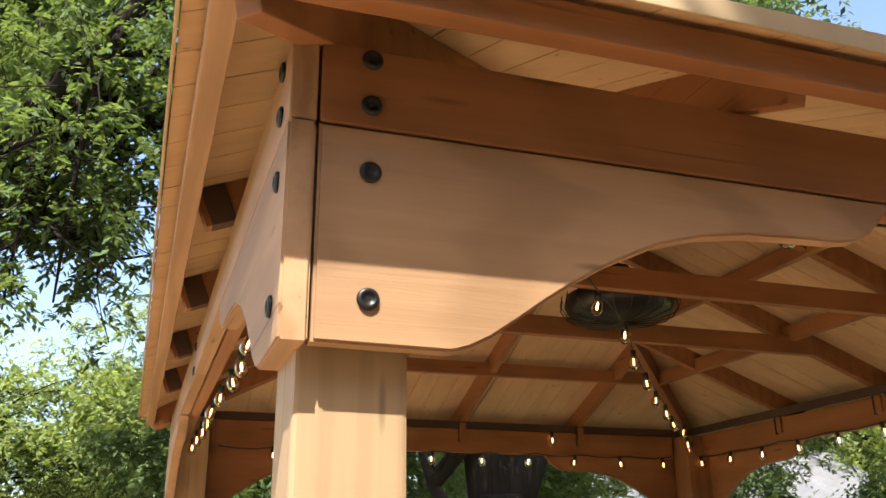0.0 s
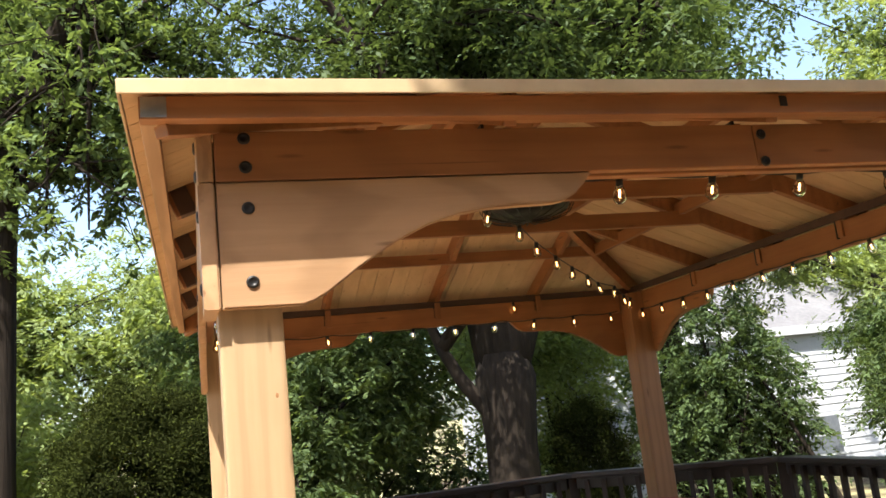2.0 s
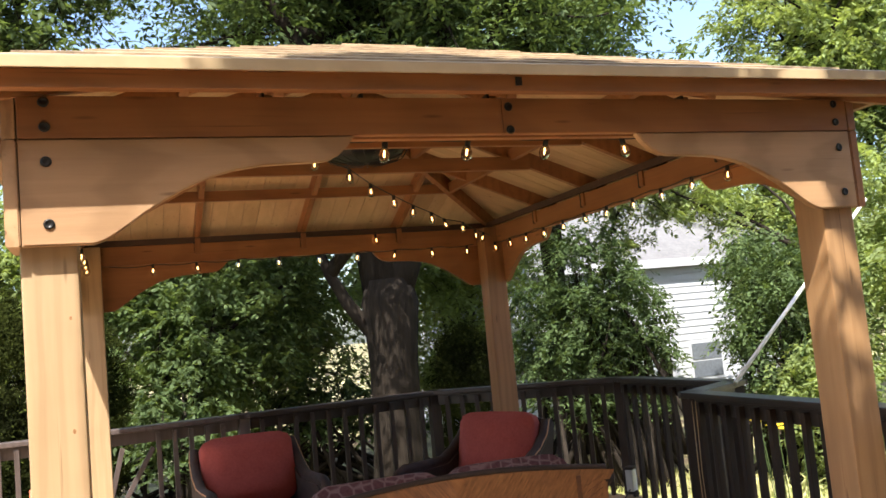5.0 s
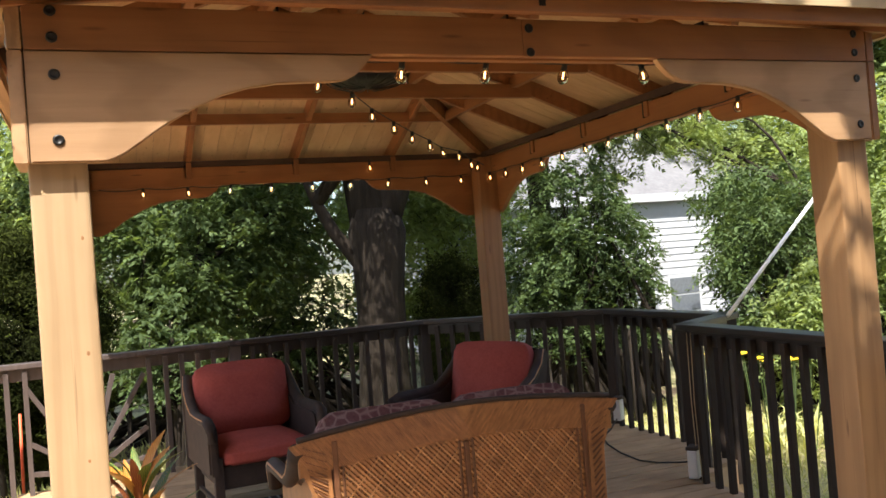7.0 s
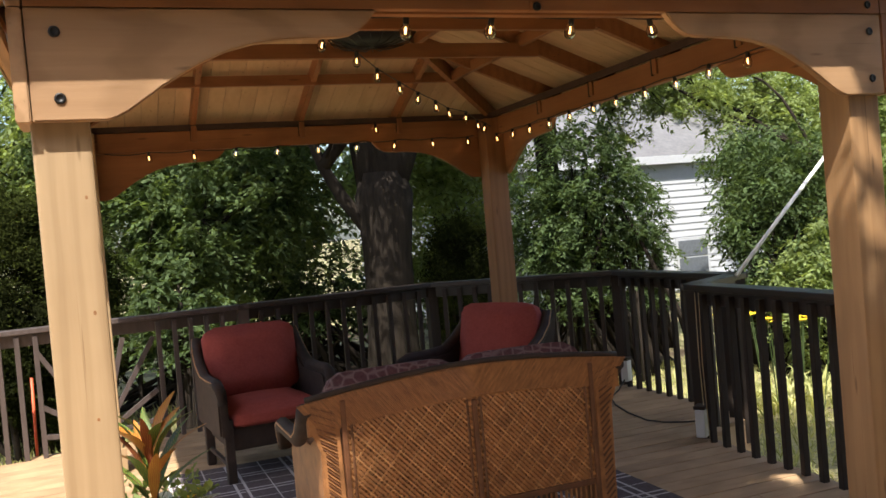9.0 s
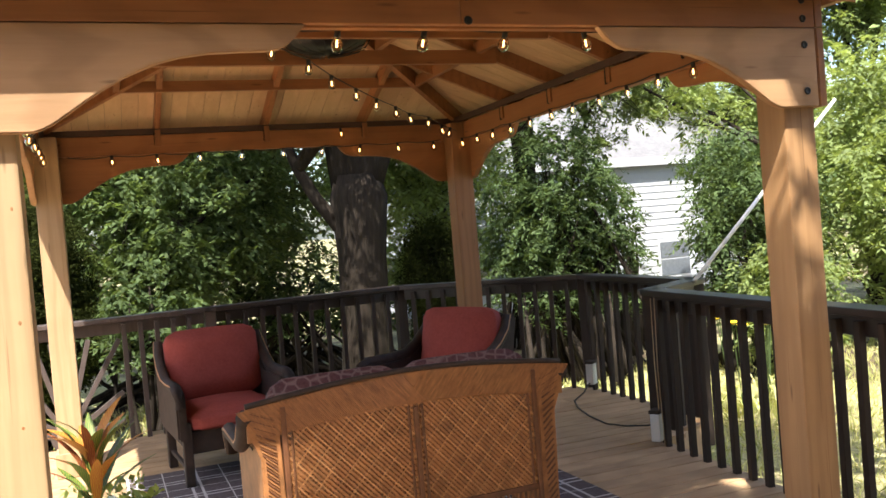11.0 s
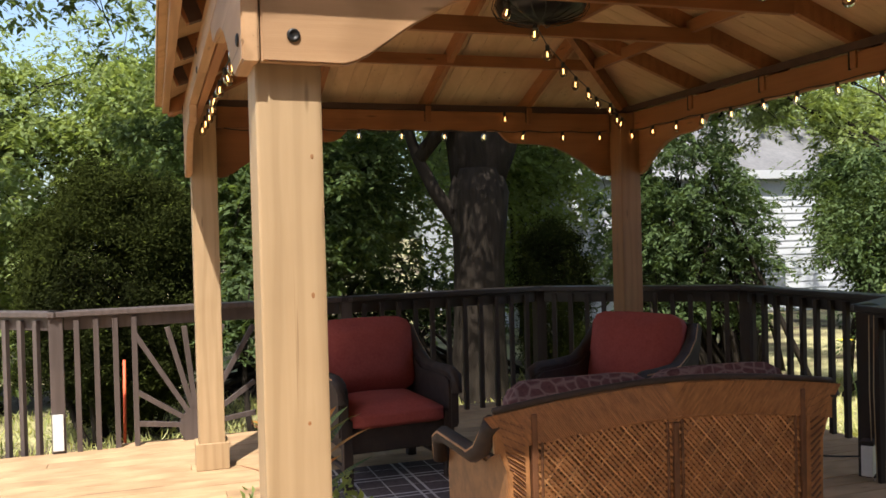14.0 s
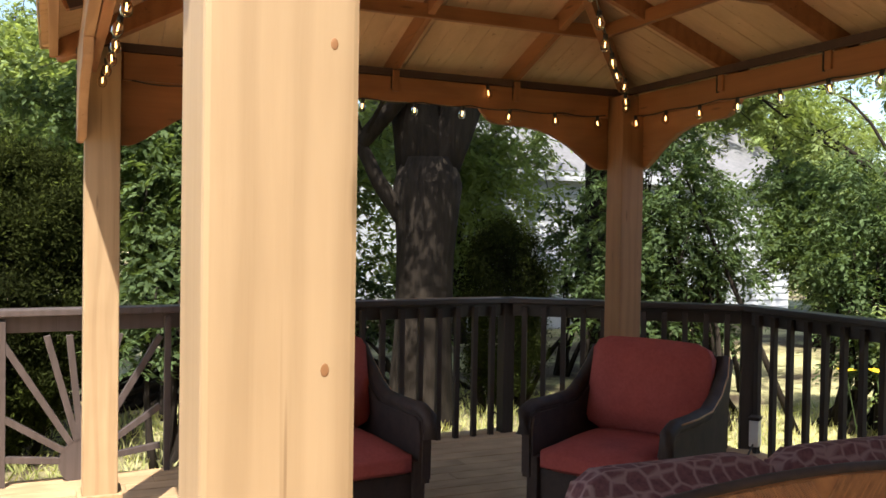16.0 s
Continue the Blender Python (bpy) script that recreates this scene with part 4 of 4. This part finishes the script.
# pole leaning out over the rail, cable box, cable on the floor
pole = put("leaning_pole", tube([(4.05, 2.12, 0.965), (6.02, 2.73, 2.24)], 0.014, 12), POLE, True)
tagged(pole, "white pole leaning outward from the rail cap", "pole")
for c, lab in (((3.49, 1.85, 0.0), "small white outlet box low on the rail post"), ((4.08, 3.62, 0.03), "small white box fixed on a baluster")):
    bx = tagged(empty("outlet_box", pose(*c, 0, 0, 35)), lab, "box")
    part("body", boxed(-0.045, 0.045, -0.03, 0.03, 0.03, 0.20, 0.006), WHITE, bx)
    part("lid", boxed(-0.05, 0.05, -0.036, 0.036, 0.202, 0.225, 0.006), RAIL, bx)
tape = tagged(put("white_tag", boxed(-0.935, -0.865, 4.46, 4.466, 0.02, 0.27, 0.002), WHITE), "white label hanging on the grey-brown rail post", "tag")
stick_o = tagged(put("orange_stake", tube([(-0.50, 5.0, GZ), (-0.48, 4.98, 0.55)], 0.012, 8), ORANGE, True), "orange marker stake behind the railing", "stake")
cord = put("power_cord", tube([(4.05, 3.60, 0.08), (3.95, 3.55, 0.012), (3.75, 3.35, 0.008), (3.64, 3.10, 0.008), (3.56, 2.80, 0.008), (3.53, 2.52, 0.008), (3.59, 2.38, 0.008), (3.70, 2.30, 0.008), (3.80, 2.25, 0.01), (3.72, 2.08, 0.03)], 0.006, 6), CABLE, True)
tagged(cord, "dark power cord lying loose on the deck boards", "cord")
for dx in (0.0, 0.03):
    c2 = put("rail_cord", tube([(3.50 + dx * 0.2, 1.84 - dx, 0.92), (3.495, 1.84 - dx, 0.5), (3.50, 1.83 - dx, 0.0)], 0.003, 6), EDGE, True)
    tagged(c2, "thin pale cord running down the rail post", "cord")

# ---- trees and shrubs ----
def curve_pts(a, b, n, wobble, rng, lift=0.0):
    a, b = np.asarray(a, float), np.asarray(b, float)
    out = []
    off = rng.normal(size=(3,)) * wobble
    for i in range(n + 1):
        t = i / n
        out.append(a + (b - a) * t + off * math.sin(math.pi * t) + np.array([0, 0, lift * math.sin(math.pi * t)]))
    return out


def tree(name, label, base, fork, r0, crown, radii, mat, seed, limbs=9, twigs=7, per=90, size=0.12, spread=0.33, lean=(0, 0), forks=None):
    """Tapered trunk, limbs and twigs, and clumps of leaves along the twigs."""
    rng = np.random.default_rng(seed)
    root = tagged(empty(name, pose(*base)), label, "tree")
    b = np.asarray(base, float)
    f = np.array([lean[0], lean[1], fork])
    bm = tube([(0, 0, -0.2), (0, 0, 0.1), f * 0.35, f * 0.7, f * 0.92, f, f + np.array([0, 0, r0 * 0.9])], [r0 * 1.45, r0 * 1.12, r0 * 0.96, r0 * 0.95, r0 * 1.08, r0 * (1.15 if forks else 1.0), r0 * (0.9 if forks else 0.45)], 16)
    centres = []
    cc = np.asarray(crown, float) - b
    tips = forks or []
    stems = []
    for k in range(limbs):
        if k < len(tips):
            tip, rr = np.asarray(tips[k], float) - b, r0 * (1.0, 0.82, 0.34)[k]
        else:
            while True:
                u = rng.uniform(-1, 1, 3)
                if 0.35 < np.linalg.norm(u) < 1:
                    break
            tip, rr = cc + u * np.asarray(radii) * 0.8, r0 * rng.uniform(0.28, 0.42)
        start = f if k != 2 or not tips else f * 0.74
        if k >= max(len(tips), 3):
            o = stems[int(rng.integers(0, len(stems)))]
            start = o[int(rng.integers(2, 6))]
        pts = curve_pts(start, tip, 7, 0.35, rng, 0.25)
        stems.append(pts)
        tube([tuple(p) for p in pts], [rr * (1 - 0.85 * i / 7) for i in range(8)], 9, bm)
        for j in range(twigs):
            t = rng.uniform(0.35, 1.0)
            s = pts[min(7, int(t * 7))]
            e = s + rng.normal(size=3) * np.asarray(radii) * 0.30
            e = cc + np.clip((e - cc) / np.asarray(radii), -1, 1) * np.asarray(radii)
            tp = curve_pts(s, e, 4, 0.15, rng)
            tube([tuple(p) for p in tp], [rr * 0.25, rr * 0.18, rr * 0.12, rr * 0.08, 0.008], 5, bm)
            centres += [tp[2], tp[3], tp[4], tp[4] + rng.normal(size=3) * spread, tp[3] + rng.normal(size=3) * spread]
    part("trunk", bm, BARK, root, "dark furrowed trunk and limbs", True)
    v, q = spray_cloud(centres, per, (spread, spread, spread * 0.7), size, rng)
    quick_mesh("crown", v, q, mat, root)
    return root


def shrub(name, label, base, radii, mat, seed, clumps=150, per=110, size=0.09, spread=0.16, trunkmat=BARK, dense=False, slim=0.42, zmin=0.08, stems=14):
    """Many stems from the ground and clumps of leaves in an uneven mass."""
    rng = np.random.default_rng(seed)
    root = tagged(empty(name, pose(*base)), label, "shrub")
    R = np.asarray(radii, float)
    centres = []
    for k in range(clumps):
        while True:
            u = rng.uniform(-1, 1, 3)
            n = np.linalg.norm(u)
            if (0.72 if dense else 0.3) < n < 1:
                break
        lump = 0.86 + 0.22 * noise.noise(Vector(u) * 2.3 + Vector((seed, 0, 0)))
        c = u * R * lump
        c[2] += R[2]
        if c[2] < zmin * R[2]:
            continue
        centres.append(c)
    for k in range(stems):
        e = centres[int(rng.integers(0, len(centres)))] * np.array([0.75, 0.75, 0.9])
        st = rng.normal(size=3) * R * (0.16 if stems == 14 else 0.5)
        st[2] = -0.1
        part("stem", tube([tuple(p) for p in curve_pts(st, e, 4, 0.1, rng)], [0.04, 0.034, 0.026, 0.018, 0.006], 6), trunkmat, root, "", True)
    v, q = leaf_cloud(centres, per, spread, size, rng, 0.2, slim) if dense else spray_cloud(centres, per, (spread, spread, spread * 0.8), size, rng, slim)
    quick_mesh("foliage", v, q, mat, root)
    return root


g = GZ
tree("tree", "tall leafy tree with sky showing through its crown", (-5.2, 10.4, g), 5.0, 0.26, (-2.9, 10.4, 8.0), (3.6, 2.3, 3.0), LEAF, 12, 19, 9, 56, 0.12, 0.24)
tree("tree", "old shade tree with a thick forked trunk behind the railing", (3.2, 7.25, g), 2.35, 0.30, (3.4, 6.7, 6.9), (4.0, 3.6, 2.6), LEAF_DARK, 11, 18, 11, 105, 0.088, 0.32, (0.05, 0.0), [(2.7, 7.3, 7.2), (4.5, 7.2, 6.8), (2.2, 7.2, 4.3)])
tree("tree", "leafy tree with branches hanging before the house", (8.9, 6.4, g), 2.5, 0.08, (6.65, 7.3, 3.08), (1.3, 0.7, 0.66), LEAF_LIGHT, 14, 13, 8, 42, 0.07, 0.13)
tree("tree", "tall leafy tree far across the garden", (13.5, 5.5, g), 1.5, 0.18, (13.0, 6.0, 2.9), (3.2, 2.6, 2.3), LEAF_LIGHT, 15, 14, 10, 110, 0.16, 0.42)
tree("tree", "leafy tree in the hedge row", (1.2, 10.5, g), 1.3, 0.13, (1.7, 10.2, 2.3), (2.2, 1.6, 1.9), LEAF_LIGHT, 16, 12, 9, 90, 0.12, 0.30)
tree("tree", "tall slim leafy tree far across the yard", (0.2, 18.6, g), 1.8, 0.14, (-0.3, 18.4, 4.5), (1.7, 1.3, 2.5), LEAF_LIGHT, 37, 12, 9, 98, 0.13, 0.32)
tree("tree", "sunlit leafy tree far across the yard", (-5.0, 18.0, g), 1.6, 0.16, (-4.4, 17.6, 3.3), (4.6, 2.0, 3.2), LEAF_LIGHT, 17, 14, 10, 110, 0.15, 0.36)
tree("tree", "young tree with drooping leafy branches behind the railing", (0.9, 8.2, g), 1.2, 0.07, (1.0, 8.2, 2.0), (1.35, 0.6, 1.1), LEAF, 18, 11, 9, 75, 0.09, 0.18)
tree("tree", "tall leafy tree with an open crown", (-2.15, 8.2, g), 5.6, 0.19, (-1.35, 8.2, 5.3), (2.1, 1.5, 2.1), LEAF, 13, 21, 9, 28, 0.10, 0.16, (0.1, 0.0), [(-0.5, 8.3, 7.6), (-3.0, 8.4, 8.2), (-0.6, 7.9, 5.3)])
tree("tree", "dark tall tree high behind the gazebo", (6.2, 8.7, g), 3.6, 0.16, (5.7, 8.6, 7.3), (4.5, 1.8, 2.3), LEAF, 19, 24, 10, 84, 0.11, 0.30)
tree("tree", "tall tree with light lacy foliage beyond the house", (13.4, 9.2, g), 3.4, 0.16, (11.9, 9.0, 6.2), (2.7, 1.4, 2.4), LEAF_LIGHT, 36, 20, 9, 56, 0.11, 0.22)
tree("tree", "sunlit tree beyond the trunk", (6.2, 12.8, g), 1.4, 0.12, (6.0, 12.6, 2.9), (2.0, 1.2, 2.2), LEAF_LIGHT, 31, 10, 8, 80, 0.13, 0.32)
# next three trees stay out of view, crowns set up-sun just to cast shade
tree("tree", "unseen tree added to dapple the right front post", (6.2, -3.6, g), 3.6, 0.20, (1.66, -2.7, 6.2), (0.75, 1.1, 1.2), LEAF, 32, 7, 6, 28, 0.12, 0.22)
tree("tree", "unseen tree added to shade the loveseat and the deck before it", (4.8, -4.1, g), 3.8, 0.20, (-0.08, -2.72, 6.42), (1.0, 0.45, 0.34), LEAF, 33, 15, 9, 84, 0.11, 0.13)
tree("tree", "unseen tree added to shade the railing at the deck's corner", (5.4, -2.6, g), 3.8, 0.20, (1.72, 0.30, 7.2), (0.95, 0.95, 0.5), LEAF, 38, 12, 9, 84, 0.11, 0.17)
tree("tree", "leafy tree beyond the neighbour's house", (17.0, 17.0, g), 1.5, 0.18, (16.5, 16.8, 2.9), (4.6, 2.4, 2.7), LEAF_LIGHT, 34, 14, 9, 110, 0.14, 0.36)
tree("tree", "small leafy tree beside the neighbour's house", (12.0, 10.5, g), 1.0, 0.09, (12.2, 10.5, 1.35), (1.7, 1.0, 1.25), LEAF, 35, 12, 9, 100, 0.10, 0.26)
shrub("evergreen_bush", "large dense evergreen bush, coloured dark as in shade, with sunlit tips", (-0.62, 7.0, g), (1.0, 0.85, 1.40), CONIFER, 21, 1000, 240, 0.042, 0.06, dense=True, slim=0.3)
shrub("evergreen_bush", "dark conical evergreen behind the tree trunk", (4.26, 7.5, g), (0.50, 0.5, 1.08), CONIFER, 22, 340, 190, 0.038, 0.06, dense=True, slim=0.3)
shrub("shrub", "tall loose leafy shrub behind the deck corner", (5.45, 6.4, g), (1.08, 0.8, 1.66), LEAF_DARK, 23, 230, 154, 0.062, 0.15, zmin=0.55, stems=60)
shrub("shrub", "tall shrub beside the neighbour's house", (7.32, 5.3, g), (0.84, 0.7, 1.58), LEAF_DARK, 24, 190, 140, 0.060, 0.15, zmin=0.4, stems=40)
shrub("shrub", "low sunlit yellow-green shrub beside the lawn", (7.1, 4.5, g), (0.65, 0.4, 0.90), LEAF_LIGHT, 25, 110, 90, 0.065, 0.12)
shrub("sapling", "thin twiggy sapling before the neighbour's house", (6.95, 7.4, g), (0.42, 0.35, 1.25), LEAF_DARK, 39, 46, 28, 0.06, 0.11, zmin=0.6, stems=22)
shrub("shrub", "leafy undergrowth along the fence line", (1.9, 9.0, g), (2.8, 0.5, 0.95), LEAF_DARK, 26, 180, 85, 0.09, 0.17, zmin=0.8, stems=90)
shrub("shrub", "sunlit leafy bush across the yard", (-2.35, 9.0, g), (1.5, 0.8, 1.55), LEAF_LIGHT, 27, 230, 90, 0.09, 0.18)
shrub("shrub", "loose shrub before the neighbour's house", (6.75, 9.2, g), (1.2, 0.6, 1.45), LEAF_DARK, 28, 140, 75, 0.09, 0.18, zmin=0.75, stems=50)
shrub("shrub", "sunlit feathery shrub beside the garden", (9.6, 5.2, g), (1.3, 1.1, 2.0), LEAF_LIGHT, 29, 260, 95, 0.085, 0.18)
shrub("shrub", "shrub behind the railing, leaves coloured dark as in shade", (0.75, 6.3, g), (0.55, 0.4, 1.0), LEAF_DARK, 30, 60, 70, 0.08, 0.14, zmin=0.9)

# daylilies and rough grass
lily = tagged(empty("daylilies", pose(5.85, 3.72, g)), "clump of daylilies with yellow flowers on the lawn", "flowers")
rng = np.random.default_rng(8)
bm = bmesh.new()
for k in range(150):
    a, r = rng.uniform(0, 6.28), rng.uniform(0, 0.5)
    blade_leaf(bm, (r * math.cos(a) * 1.3, r * math.sin(a), 0), (math.cos(a + rng.normal()), math.sin(a + rng.normal()), 0), rng.uniform(0.4, 0.75), 0.010, rng.uniform(0.5, 0.95), 0.75)
part("blade_tuft", bm, BLADE, lily, "", True)
for k in range(13):
    a, r = rng.uniform(0, 6.28), rng.uniform(0.1, 0.6)
    c = Vector((r * math.cos(a) * 1.3, r * math.sin(a), rng.uniform(0.75, 1.0)))
    st = part("stalk", tube([(c.x * 0.7, c.y * 0.7, 0), tuple(c)], 0.005, 5), LEAF, lily)
    bm = bmesh.new()
    for j in range(6):
        t = j * math.pi / 3
        blade_leaf(bm, c, (math.cos(t), math.sin(t), 0), 0.085, 0.02, 0.8, 0.5)
    part("flower", bm, YELLOW, st, "yellow trumpet flower", True)
n = 26000
gx, gy = rng.uniform(3.6, 9.5, n), rng.uniform(-2.5, 6.5, n)
keep = gx > 4.4
pts = np.stack([gx[keep], gy[keep], np.full(keep.sum(), g)], axis=1)
v, q = leaf_cloud(pts, 1, (0.03, 0.03, 0.01), 0.11, rng, -1.6, 0.10)
grass = tagged(quick_mesh("grass", v, q, BLADE), "rough dry grass blades on the lawn", "grass", kind="stuff")
pts = np.stack([rng.uniform(-3.5, 5, 9000), rng.uniform(5.0, 8.5, 9000), np.full(9000, g)], axis=1)
v, q = leaf_cloud(pts, 1, (0.03, 0.03, 0.01), 0.12, rng, -1.6, 0.12)
grass2 = tagged(quick_mesh("grass", v, q, BLADE), "thin grass under the trees", "grass", kind="stuff")

# ---- neighbour's house ----
house = tagged(empty("house", pose(6.5, 14.2, g)), "neighbour's white-sided house with a grey shingled roof", "house")
part("wall", boxed(0, 8.5, 0, 6, 0, 2.98, 0), SIDING, house)
me_board = make_mesh("siding_board", prism([(0, 0), (-0.025, 0.0), (-0.006, 0.15), (0, 0.15)], 0, 8.5, "yz", 0), SIDING, False)
for k in range(19):
    o = new("siding_board", me_board)
    o.parent, o.location = house, (0, -0.001, 0.05 + 0.152 * k)
part("roof", prism([(-0.18, 2.97), (3.0, 4.95), (6.18, 2.97), (6.18, 3.10), (3.0, 5.10), (-0.18, 3.10)], -0.4, 8.9, "yz", 0), ROOFGREY, house, "grey shingle roof")
part("fascia", boxed(-0.4, 8.9, -0.225, -0.185, 2.93, 3.11, 0.005), SIDING, house)
for wx in (0.9, 3.2, 5.7):
    win = part("window", boxed(wx, wx + 0.9, -0.05, -0.03, 0.35, 1.25, 0.004), SIDING, house, "white framed window")
    for c in (0, 1):
        part("pane", boxed(wx + 0.06, wx + 0.84, -0.062, -0.052, 0.41 + 0.40 * c, 0.77 + 0.40 * c, 0.002), DARKGLASS, win)

# ---- deck boards ----
def inside_right(y):
    """The deck's far edge in x at a given y."""
    pts = sorted(((b, a) for a, b in P[1:]), key=lambda t: t[0])
    for (y0, x0), (y1, x1) in zip(pts, pts[1:]):
        if y0 <= y <= y1:
            return x0 + (x1 - x0) * (y - y0) / (y1 - y0 + 1e-9)
    return P[1][0] if y > 4.7 else 3.42


deck = tagged(empty("deck"), "wooden deck of warm brown boards", "deck", kind="structure")
part("frame", prism([(-4.2, -4.6), (3.46, -4.6), (3.5, 1.9), (4.2, 2.28), (4.2, 3.8), (2.86, 4.84), (-0.9, 4.55), (-4.2, 5.0)], -0.40, -0.032, "xy", 0), DECK, deck, "dark deck framing")
rng = np.random.default_rng(3)
y = -4.6
while y < 4.80:
    x1 = inside_right(y + 0.07) + 0.02
    x0 = -4.2 if y < 4.45 else -0.9 + (y - 4.45) * 8.0
    cut = x0 + rng.uniform(0.8, 3.0)
    xs = [x0]
    while cut < x1 - 0.4:
        xs.append(cut)
        cut += rng.uniform(2.2, 3.4)
    xs.append(x1)
    for a, b in zip(xs, xs[1:]):
        if b - a > 0.05:
            part("plank", boxed(a + 0.001, b - 0.001, y + 0.003, y + 0.136, -0.030, rng.uniform(-0.0022, 0.0), 0.004), DECK, deck)
    y += 0.140


# unseen wall added behind the walk, closing the deck and dimming the front beams
wall = tagged(empty("sky_block_wall", pose(0, -4.9, 0)), "unseen tan sided wall added behind the deck to block sky light", "wall", kind="structure")
part("wall_face", boxed(-9.0, 9.0, -0.2, 0.0, GZ, 5.9, 0), EDGE, wall)
board = make_mesh("siding_board", prism([(0, 0), (0.022, 0.0), (0.005, 0.17), (0, 0.17)], -9.0, 9.0, "yz", 0), EDGE, False)
for k in range(33):
    o = new("siding_board", board)
    o.parent, o.location = wall, (0, 0.001, 0.05 + 0.172 * k)
